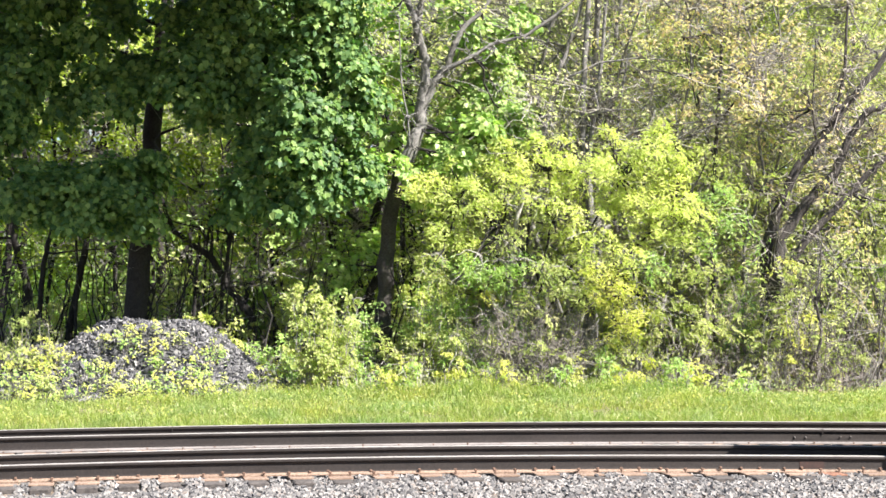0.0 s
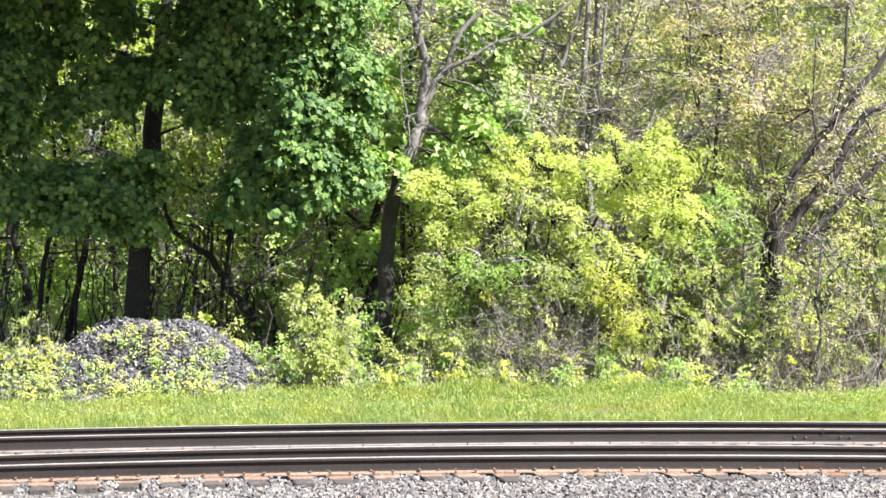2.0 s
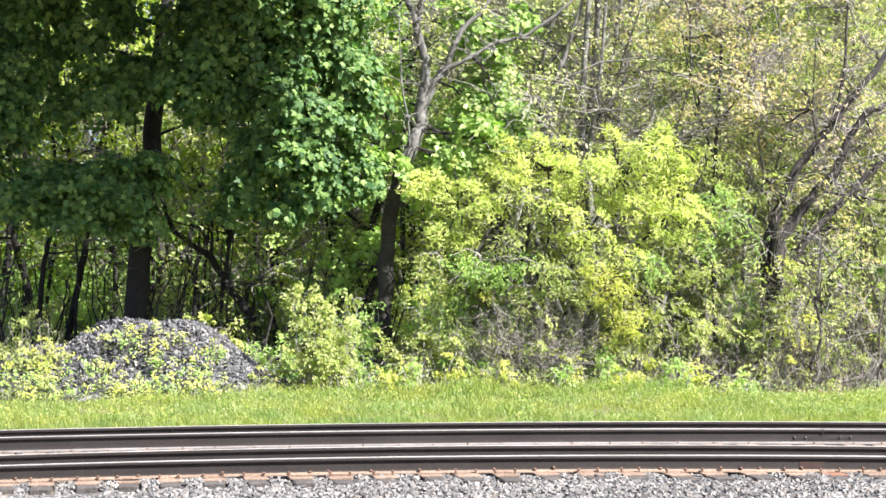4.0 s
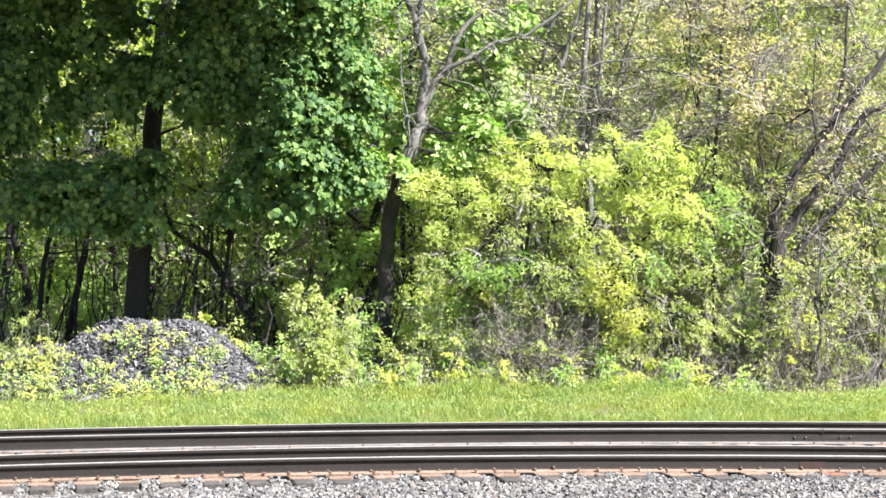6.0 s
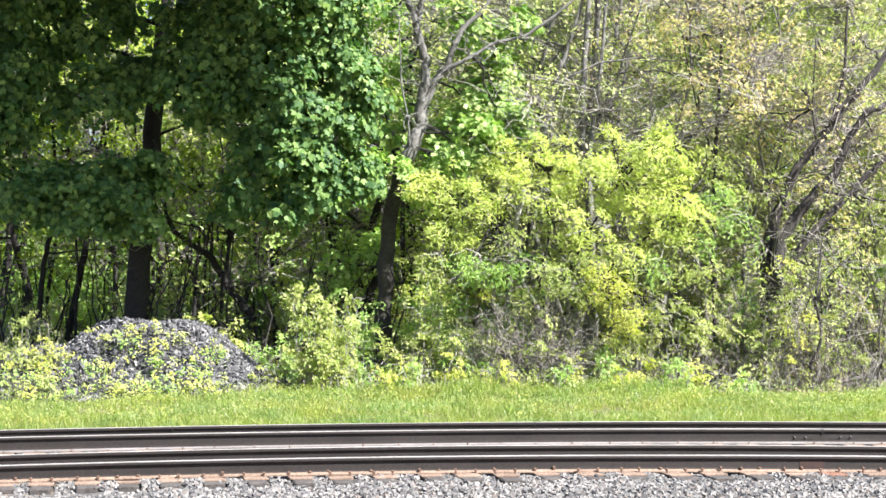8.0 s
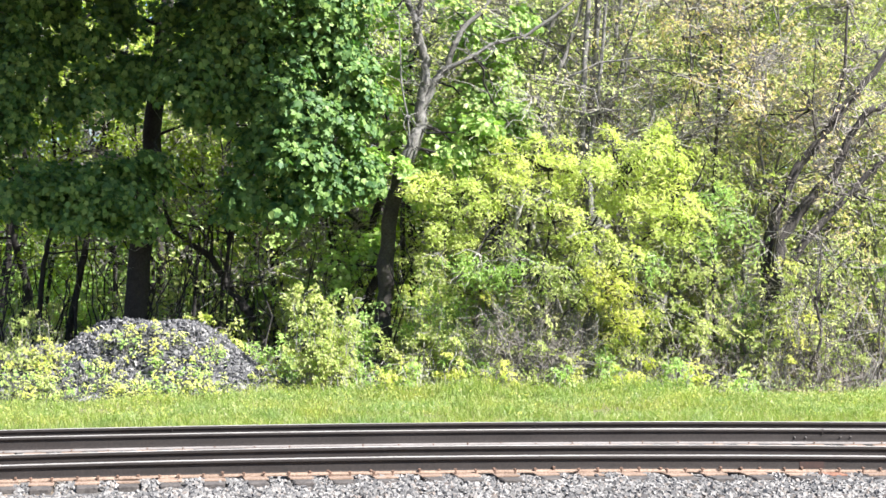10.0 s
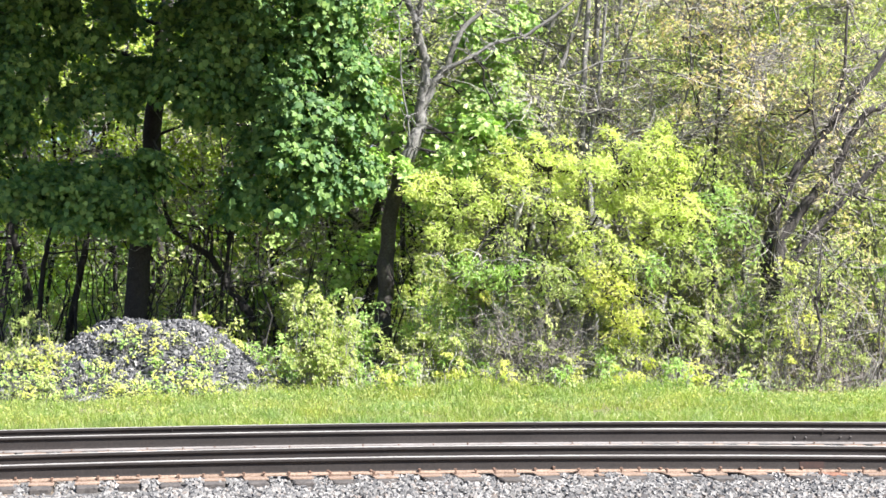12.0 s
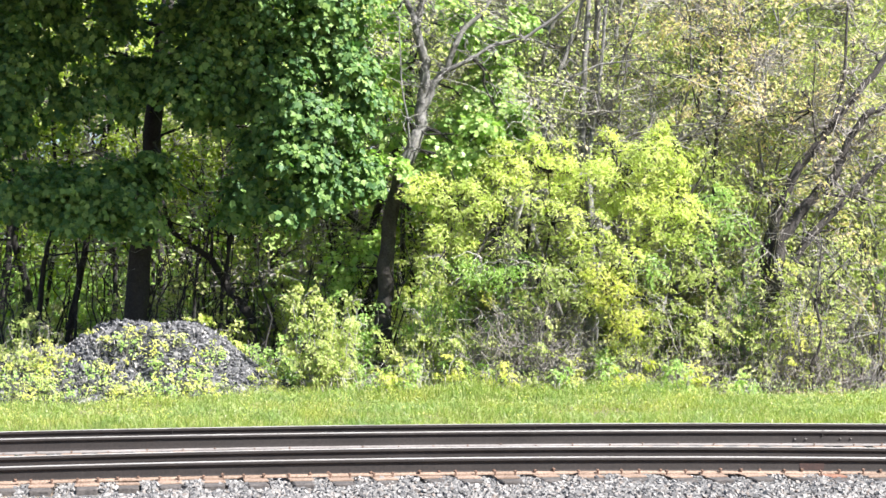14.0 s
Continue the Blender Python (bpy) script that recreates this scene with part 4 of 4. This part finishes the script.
def wood():
    named = [(-5.3, 44.5, 7.0, 0.07, 0.2, M_BARK, "fresh"), (-3.8, 45.5, 8.0, 0.06, 0.1, M_BARK, "fresh"),
             (-3.1, 46.0, 8.5, 0.06, 0.2, M_BARK, "fresh"), (-8.6, 46.0, 8.5, 0.06, 0.2, M_BARK, "sunlit"), (-10.3, 45.5, 9.0, 0.09, 0.4, M_BARK, "sunlit"), (-6.2, 46.5, 8.0, 0.05, 0.3, M_BARK, "olive"),
             (3.5, 44.0, 13.0, 0.15, 0.15, M_GREY_BARK, "young"), (3.75, 44.3, 13.0, 0.09, 0.9, M_GREY_BARK, "young"), (2.2, 44.0, 12.0, 0.10, 1.5, M_GREY_BARK, "young"), (1.7, 43.6, 8.0, 0.09, 0.6, M_GREY_BARK, "olive"), (4.6, 44.2, 11.0, 0.06, 0.3, M_GREY_BARK, "young")]
    for x, y, top, r, lean, mat, kind in named:
        pale = mat is M_GREY_BARK
        sapling(x, y, top, r, lean, mat, kind, 9, "slender woodland tree with thin crooked branches", "slender trees", 12 if pale else 16, 0.115 if pale else 0.15, 20 if pale else 10)
    for i in range(30):
        x = -15 + 31.0 * (i + rng.uniform(0.1, 0.9)) / 30
        right = x > 0.5
        y = rng.uniform(44.6, 52) if right else rng.uniform(46, 56)
        # trunks on the left take the bark darkened for shade
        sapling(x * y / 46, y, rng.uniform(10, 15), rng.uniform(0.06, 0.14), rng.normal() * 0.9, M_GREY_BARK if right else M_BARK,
                ("young" if i % 3 else "olive") if right else ("fresh" if i % 2 else "elder"), 14 if right else 10,
                "tall thin tree in the wood with sparse spring leaves", "trees deeper in the wood", 36 if right else 15, 0.125, 18, 0.12)


wood()
for x, y, lean in ((5.6, 44.0, 0.4), (6.8, 43.8, 0.7), (8.0, 44.2, 0.2)):
    sapling(x, y, 10.5, 0.06, lean, M_GREY_BARK, "copper", 12, "slender tree with pinkish copper young leaves", "copper-leaved trees", 13, 0.11, 16, 0.45)


def thicket(x0, x1, count, kind, low, label):
    """The far wood: leaves and thin stems beyond counting."""
    p = Pile()
    n = count
    x, y, z = rng.uniform(x0, x1, n), rng.uniform(55, 68, n), rng.uniform(0.3, 17, n)
    lump = np.sin(x * 1.3 + z * 0.7 + y * 0.5) + np.sin(z * 1.6 - x * 0.6 + y * 0.9) + rng.normal(size=n) * 0.5
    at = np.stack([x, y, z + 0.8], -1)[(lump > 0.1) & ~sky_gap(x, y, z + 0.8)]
    p.leaves(at, rng.normal(size=at.shape) * 0.6 + np.array([0.3, -0.5, 0.6]), rng.uniform(0.2, 0.4, len(at)), 1)
    n = count // 5
    x, y = rng.uniform(x0, x1, n), rng.uniform(49, 57, n)
    at = np.stack([x, y, ground_z(x, y) + rng.uniform(0.05, 4.5, n) * rng.uniform(0.3, 1, n)], -1)
    p.leaves(at, rng.normal(size=at.shape) + np.array([0.1, -0.3, 0.6]), rng.uniform(0.12, 0.24, n), 2)
    n = count // 4
    at = np.stack([rng.uniform(x0, x1, n), rng.uniform(69, 74, n), rng.uniform(0.5, 19, n)], -1)
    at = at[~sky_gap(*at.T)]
    p.leaves(at, rng.normal(size=at.shape) + np.array([0.1, -0.3, 0.6]), rng.uniform(0.4, 0.7, len(at)), 1)
    for _ in range(70):
        x, y = rng.uniform(x0, x1), rng.uniform(50, 70)
        p.tube(wander((x, y, 0.3), (x + rng.normal() * 1.2, y, rng.uniform(9, 17)), 6, 0.2), np.linspace(rng.uniform(0.05, 0.12), 0.03, 6), 5, 0)
    # left stems use the bark that has shade in its colour
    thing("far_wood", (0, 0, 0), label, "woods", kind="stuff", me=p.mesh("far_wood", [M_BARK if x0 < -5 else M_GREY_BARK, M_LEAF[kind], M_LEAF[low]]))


thicket(-24, -6, 60000, "sunlit", "fresh", "dense sunlit green woodland far behind the trees")
thicket(-6, 0, 24000, "sunlit", "sunlit", "bright green woodland far behind the trees")
thicket(0, 24, 90000, "olive", "olive", "dense pale spring woodland far behind the trees")


def understory():
    """Thin dark stems and pale dead ones beneath the trees."""
    p = Pile()
    for k in range(210):
        x, y = rng.uniform(-11.5, -1.0) if k % 3 else rng.uniform(7.5, 11.5), rng.uniform(42.0, 47.5)
        base = np.array([x, y, float(ground_z(np.float64(x), np.float64(y))) - 0.05])
        line = wander(base, base + np.array([rng.normal() * 0.55, rng.normal() * 0.3, rng.uniform(1.6, 5.0)]), 9, 0.35)
        r = rng.uniform(0.01, 0.036)
        pale = int(rng.uniform() < 0.14)
        r = r * 0.35 if pale else r
        p.tube(line, np.linspace(r, r * 0.3, 9), 5, pale)
        for _ in range(4):
            s = line[int(rng.integers(2, 8))]
            p.tube(wander(s, s + np.array([rng.normal() * 0.5, rng.normal() * 0.3, rng.uniform(0.1, 0.8)]), 6, 0.6), np.linspace(r * 0.4, 0.003, 6), 3, pale)
    thing("thin_stems", (0, 0, 0), "thin dark and pale dead stems beneath the trees", "stems", kind="stuff", me=p.mesh("thin_stems", [M_BARK, M_TWIG]))


understory()


# shrubs along the edge
def shrub(x, y, wide, tall, kind, label, leaves_n=700, size=0.085, stems=16, bare=40, shape="leaf", mat=M_TWIG, deep=0.7, group="shrubs at the wood's edge"):
    z0 = float(ground_z(np.float64(x), np.float64(y)))
    ob = thing("shrub", (x, y, z0 - 0.03), label, "shrub", group)
    p, tips = Pile(), []
    for _ in range(stems):
        a = rng.uniform(0, 2 * math.pi)
        e = np.array([math.cos(a) * wide * rng.uniform(0.2, 1), math.sin(a) * wide * deep * rng.uniform(0.2, 1), tall * rng.uniform(0.35, 1.08)])
        line = wander((e[0] * 0.25, e[1] * 0.25, 0), e, 8, 0.4)
        p.tube(line, np.linspace(0.018, 0.004, 8), 4, 0)
        tips.append(line)
    for _ in range(bare):
        l = tips[rng.integers(len(tips))]
        k = l[rng.integers(2, 8)]
        p.tube(wander(k, k + rng.normal(size=3) * np.array([0.4, 0.3, 0.35]) * (0.5 + wide * 0.4), 5, 0.6), np.linspace(0.008, 0.002, 5), 3, 0)
    tagged(part("twig_tangle", p.mesh("twig_tangle", [mat]), ob, "thin grey-brown stems and twigs"), kind="stuff")
    p = Pile()
    tufts = max(10, int(leaves_n * 2.4 / 26))
    for _ in range(tufts):                 # leaves in tufts, with gaps between
        l = tips[rng.integers(len(tips))]
        k = l[min(7, int(rng.integers(2, 9)))] + rng.normal(size=3) * 0.12
        plate(p, k, np.array([0.3, -0.35, 0.7]) + rng.normal(size=3) * 0.4, rng.uniform(0.1, 0.26), int(rng.integers(12, 40)), size, 0, shape, 0.3, 0.4)
    tagged(part("foliage", p.mesh("foliage", [M_LEAF[kind]]), ob), kind="stuff")
    return ob


def shrubs():
    by_the_heap = [
        (-2.45, 39.6, 0.7, 2.2, "olive", "pale olive green bushy shrub", 900),
        (-2.7, 43.6, 1.0, 3.2, "fresh", "fresh green leafy shrub behind the dark trunk", 1300),
        (-3.8, 44.3, 1.0, 3.0, "elder", "bright green leafy shrub among thin trunks", 900),
        (-2.0, 41.4, 0.6, 2.2, "fresh", "fresh green thin shrub", 700),
        (-2.85, 39.3, 0.7, 2.55, "olive", "pale green bushy sapling with a light slender stem", 1300),
        (-2.3, 40.6, 0.6, 1.5, "olive", "pale green low bushy shrub", 700),
        (-4.1, 41.2, 0.8, 1.1, "fresh", "bright green low shrub behind the heap", 1000),
        (-5.3, 41.8, 0.9, 1.6, "elder", "bright green low shrub behind the heap", 900),
        (-9.3, 39.9, 0.9, 1.9, "olive", "olive brown shrub over the heap", 700),
        (-8.9, 39.0, 0.5, 1.6, "yellow", "yellowish shrub on the heap", 250),
        (-10.1, 39.2, 0.9, 1.6, "olive", "olive brown shrub over the heap", 700),
        (-11.0, 40.5, 0.9, 1.3, "young", "pale shrub over the heap", 800),
    ]
    in_the_middle = [
        (-0.35, 40.9, 0.6, 2.5, "elder", "bright yellow-green shrub beside the dark trunk", 700),
        (-0.6, 43.3, 0.9, 3.6, "elder", "bright green leafy shrub behind the dark trunk", 1300),
        (-0.35, 41.3, 0.8, 2.9, "fresh", "fresh green leafy shrub beside the dark trunk", 1300),
        (-0.9, 40.7, 0.7, 1.4, "olive", "pale olive low bushy shrub", 700),
        (2.9, 41.0, 1.0, 2.4, "young", "brown twiggy shrub with few leaves", 450),
        (1.5, 40.5, 0.9, 1.5, "young", "brown twiggy shrub with few leaves", 350),
        (1.5, 41.5, 0.9, 2.7, "fresh", "fresh green leafy shrub", 800),
        (2.4, 40.6, 1.1, 1.9, "young", "brown twiggy shrub with few leaves", 350),
        (0.6, 40.6, 0.9, 1.1, "fresh", "low green shrub among dead twigs", 800),
        (-0.4, 41.0, 0.8, 2.0, "olive", "olive green leafy shrub", 900),
        (0.5, 41.4, 0.8, 2.5, "fresh", "fresh green leafy shrub", 900),
        (0.9, 40.2, 0.8, 1.9, "olive", "brown twiggy shrub with few leaves", 220),
        (1.9, 40.1, 0.9, 2.0, "olive", "brown twiggy shrub with few leaves", 220),
        (2.8, 40.2, 0.9, 1.7, "olive", "brown twiggy shrub with few leaves", 260),
        (0.1, 40.2, 0.8, 1.5, "olive", "olive green leafy shrub", 420),
        (3.6, 40.5, 0.8, 1.1, "olive", "low olive shrub among dead twigs", 500),
    ]
    by_the_leaning_tree = [
        (7.65, 41.0, 0.7, 2.7, "olive", "olive green leafy shrub before the leaning trunks", 1500),
        (8.2, 40.9, 0.6, 1.9, "yellow", "yellowish shrub with thin stems", 700),
        # dark leaves stand in for a shaded gap here
        (7.15, 41.8, 0.55, 2.4, "maple", "deep green dense shrub standing in for a shaded gap in the thicket", 900),
        (6.2, 41.6, 1.2, 3.0, "olive", "olive green leafy shrub", 1500),
        (7.3, 41.2, 1.0, 1.7, "olive", "olive green leafy shrub", 900),
        (5.4, 40.8, 1.0, 1.3, "olive", "low olive shrub among dead twigs", 700),
        (8.9, 41.0, 0.9, 1.9, "olive", "olive shrub with thin dark stems", 700),
        (10.0, 41.2, 0.9, 2.2, "olive", "olive green shrub with dark stems", 900),
        (10.9, 41.5, 0.9, 2.8, "copper", "yellowish shrub with thin dark stems", 500),
        (7.6, 43.4, 1.0, 3.4, "fresh", "deep green leafy shrub", 1500),
        (4.6, 42.6, 1.2, 3.2, "olive", "olive green leafy shrub", 1600),
        (9.2, 43.2, 1.2, 3.2, "olive", "olive green leafy shrub", 1400),
    ]
    for x, y, w, h, kind, label, n in (*by_the_heap, *in_the_middle, *by_the_leaning_tree):
        thin = x > 5
        shrub(x, y, w, h, kind, label, int(n * 0.42) if thin else n, bare=320 if "twiggy" in label else 130 if thin else 50, mat=M_BROWN_TWIG if thin or x < -4 or "twiggy" in label else M_TWIG, stems=26 if "twiggy" in label else 16)
    for k in range(24):
        x = -4.5 + 11.5 * (k + rng.uniform(0, 1)) / 24
        shrub(x, rng.uniform(39.3, 40.2), rng.uniform(0.3, 0.55), rng.uniform(0.45, 0.9), ("yellow", "olive", "fresh")[k % 3], "low yellow-green leafy weed at the grass edge", 170, 0.08, 9, 8, deep=1.0, group="weeds at the grass edge")
    for i in range(40):
        x = -13.5 + 0.68 * i + rng.normal() * 0.3
        y = rng.uniform(43.6, 50)
        shrub(x * y / 44, y, 1.3, rng.uniform(1.4, 3.0) + (1.0 if x > 1 else 0.0), ("olive", "fresh", "young")[i % 3], "leafy undergrowth shrub beneath the taller trees", 500 if x > 4 else 300 if x < -6 else 800, 0.12, 12, 26, group="undergrowth")


shrubs()
sapling(8.65, 40.8, 3.6, 0.055, 0.25, M_DIM_BARK, "olive", 5, "thin upright sapling at the wood's edge", "edge saplings", 4, 0.1, 8)
sapling(10.2, 41.0, 3.0, 0.03, 0.2, M_DIM_BARK, "olive", 5, "thin upright sapling at the wood's edge", "edge saplings", 4, 0.1, 8)


# the heap
def heap_z(x, y):
    a = 1.66 * np.exp(-((((x + 6.65) / 2.5) ** 2 + ((y - 40.2) / 1.7) ** 2) ** 1.35))
    b = 1.05 * np.exp(-((((x + 9.8) / 2.6) ** 2 + ((y - 40.2) / 1.7) ** 2) ** 1.2))
    return np.maximum(a, b) + 0.3 * np.minimum(a, b) + 0.05 * np.sin(x * 3.1) * np.sin(y * 2.7) - 0.08


def heap():
    xs, ys = np.arange(-14, -2.9, 0.2), np.arange(36.6, 44, 0.2)
    gx, gy = np.meshgrid(xs, ys)
    verts = np.stack([gx, gy, ground_z(gx, gy) + heap_z(gx, gy)], -1).reshape(-1, 3)
    nx = len(xs)
    i, j = np.meshgrid(np.arange(nx - 1), np.arange(len(ys) - 1))
    a = (j * nx + i).reshape(-1)
    ob = thing("rubble_heap", (0, 0, 0), "low heap of broken grey slate and rubble, half overgrown", "heap")
    part("core", mesh_of("core", verts, np.stack([a, a + 1, a + nx + 1, a + nx], -1), [M_HEAP], smooth=True), ob)
    n = 21000
    x, y = rng.uniform(-13.0, -3.2, n), rng.uniform(37.3, 41.2, n)
    h = heap_z(x, y)
    keep = h > 0.06
    x, y, h = x[keep], y[keep], h[keep]
    p = Pile()
    stones(p, np.stack([x, y, ground_z(x, y) + h + rng.uniform(0, 0.05, len(x))], -1), rng.uniform(0.06, 0.17, len(x)) * rng.uniform(0.6, 1, len(x)), long=2.8)
    tagged(part("rubble", p.mesh("rubble", [M_CHIP]), ob, "broken grey slate pieces"), kind="stuff")
    # weeds on it
    for k in range(48):
        wx, wy = rng.uniform(-10.0, -5.1), rng.uniform(37.7, 39.2)
        wz = float(ground_z(np.float64(wx), np.float64(wy)) + heap_z(np.float64(wx), np.float64(wy)))
        w = thing("weed", (wx, wy, wz - 0.03), "yellow-green weed growing on the rubble heap", "weed", "weeds on the heap")
        q = Pile()
        for _ in range(9):
            e = np.array([rng.normal() * 0.22, rng.normal() * 0.16, rng.uniform(0.2, 0.62)])
            q.tube(wander((0, 0, 0), e, 5, 0.3), np.linspace(0.007, 0.003, 5), 3, 0)
            spray(q, e * np.array([1, 1, rng.uniform(0.5, 1.0)]), 0.13, int(rng.integers(5, 12)), 0.085, 0, 1, 0, 0.8)
        part("foliage", q.mesh("foliage", [M_TWIG, M_LEAF[("yellow", "fresh", "olive", "olive")[k % 4]]]), w)


heap()


def litter():
    p = Pile()
    n = 30000
    x, y = rng.uniform(-14, 14, n), rng.uniform(40.0, 50.0, n)
    at = np.stack([x, y, ground_z(x, y) + rng.uniform(0.01, 0.06, n)], -1)
    p.leaves(at, rng.normal(size=at.shape) * 0.5 + np.array([0, 0, 1.0]), rng.uniform(0.07, 0.15, n), 0)
    thing("leaf_litter", (0, 0, 0), "dry brown leaf litter under the trees", "leaf litter", kind="stuff", me=p.mesh("leaf_litter", [M_LITTER]))
    q = Pile()
    for _ in range(2400):
        x, y = rng.uniform(-12, 13), rng.uniform(40.3, 42.5)
        s = np.array([x, y, float(ground_z(np.float64(x), np.float64(y)))])
        q.tube(wander(s, s + np.array([rng.normal() * 0.5, rng.normal() * 0.3, rng.uniform(0.2, 1.1)]), 6, 0.7), np.linspace(0.009, 0.003, 6), 3, 0)
    thing("dead_twigs", (0, 0, 0), "tangle of dry grey twigs at the wood's edge", "twigs", kind="stuff", me=q.mesh("dead_twigs", [M_TWIG]))


litter()


# ---- the last car of a passing train, rolling away out of view ----
M_CAR = surface("faded_blue_car_paint", (0.03, 0.06, 0.12), (0.06, 0.10, 0.18), 5.0, 0.4, 0.55, 0.0, 0.1, 0.003)
M_STEEL = surface("dirty_bogie_steel", (0.03, 0.027, 0.025), (0.09, 0.08, 0.07), 20.0, 1.0, 0.8, 0.3)


def wheelset_mesh():
    p = Pile()
    for y in (-0.754, 0.754):
        s = 1 if y > 0 else -1
        p.tube([(0, y + s * 0.065, 0), (0, y + s * 0.065, 0), (0, y - s * 0.05, 0), (0, y - s * 0.055, 0), (0, y - s * 0.08, 0), (0, y - s * 0.08, 0)],
               [0.001, 0.455, 0.46, 0.485, 0.48, 0.001], 28, 0)
    p.tube([(0, -1.0, 0), (0, 1.0, 0)], [0.075, 0.075], 10, 0)
    return p.mesh("wheelset", [M_STEEL])


def freight_car():
    car = thing("freight_car", (0, 0, 0), "faded blue freight car rolling away along the near track", "freight car")
    p = Pile()
    box(p, (0.0, -1.4, 0.88), (15.0, 1.4, 3.15), 0, 0.06)
    body = part("body", p.mesh("body", [M_CAR]), car)
    p = Pile()
    box(p, (-0.06, -0.02, 0.0), (0.06, 0.035, 2.12), 0, 0.01)
    me = p.mesh("rib", [M_CAR])
    for k in range(16):
        part("rib", me, body, at=pose(0.21 + k * 0.97, -1.415, 0.95))
        part("rib", me, body, at=pose(0.21 + k * 0.97, 1.38, 0.95))
    p = Pile()
    box(p, (0.0, -0.25, 0.6), (15.0, 0.25, 0.875), 0, 0.02)
    part("underframe", p.mesh("underframe", [M_STEEL]), car)
    p = Pile()
    box(p, (-0.22, -0.08, 0.62), (0.0, 0.08, 0.85), 0, 0.03)
    part("coupler", p.mesh("coupler", [M_STEEL]), car)
    wheels, me = [], wheelset_mesh()
    for bx in (2.2, 12.8):
        p = Pile()
        for y in (-0.98, 0.98):
            box(p, (bx - 1.2, y - 0.06, 0.36), (bx + 1.2, y + 0.06, 0.62), 0, 0.03)
        box(p, (bx - 0.2, -1.0, 0.40), (bx + 0.2, 1.0, 0.62), 0, 0.02)
        part("bogie", p.mesh("bogie", [M_STEEL]), car)
        for dx in (-0.9, 0.9):
            wheels.append((part("wheelset", me, car, at=pose(bx + dx, 0, 0.46)), bx + dx))
    return car, wheels


CAR, WHEELS = freight_car()
CAR_START, CAR_SPEED = 6.38, 6.4


def motions():
    """The boughs sway a little in the wind; the train's last car rolls away."""
    times = [0.25 * k for k in range(57)]
    gusts = ((1.65, 1.0), (3.9, 0.6), (5.7, 0.45), (7.8, 0.5), (9.4, 0.7), (11.5, 0.6), (13.1, 0.8))
    for k, (ob, at, reach) in enumerate(SWAY):
        slow, quick = 1.3 + 0.37 * (k % 5), 2.2 + 0.4 * (k % 4)
        turned = math.degrees(1.0 / max(1.0, reach))
        rows = []
        for t in times:
            gust = sum(a * math.exp(-((t - c) / 0.5) ** 2) for c, a in gusts)
            u = turned * ((0.02 + 0.03 * gust) * math.sin(slow * t + k * 1.7) + 0.02 * math.sin(quick * t + k))
            v = turned * (0.13 * gust + (0.015 + 0.03 * gust) * math.sin(quick * t + k * 0.9))
            rows.append((t, at @ pose(0, 0, 0, u, v, u * 0.8)))
        walk(ob, rows)
    turn = math.atan(SLOPE)
    spots = []
    for k in range(29):
        x = CAR_START + CAR_SPEED * 0.5 * k
        spots.append((0.5 * k, pose(x, 22.754 + SLOPE * x, 0.204 + (float(track_z(np.float64(x), 1.83e-3))), 0, 0, math.degrees(turn))))
    walk(CAR, spots)
    for ob, bx in WHEELS:
        walk(ob, [(0.1 * k, pose(bx, 0, 0.46, 0, math.degrees(CAR_SPEED * 0.1 * k / 0.46), 0)) for k in range(141)])


motions()
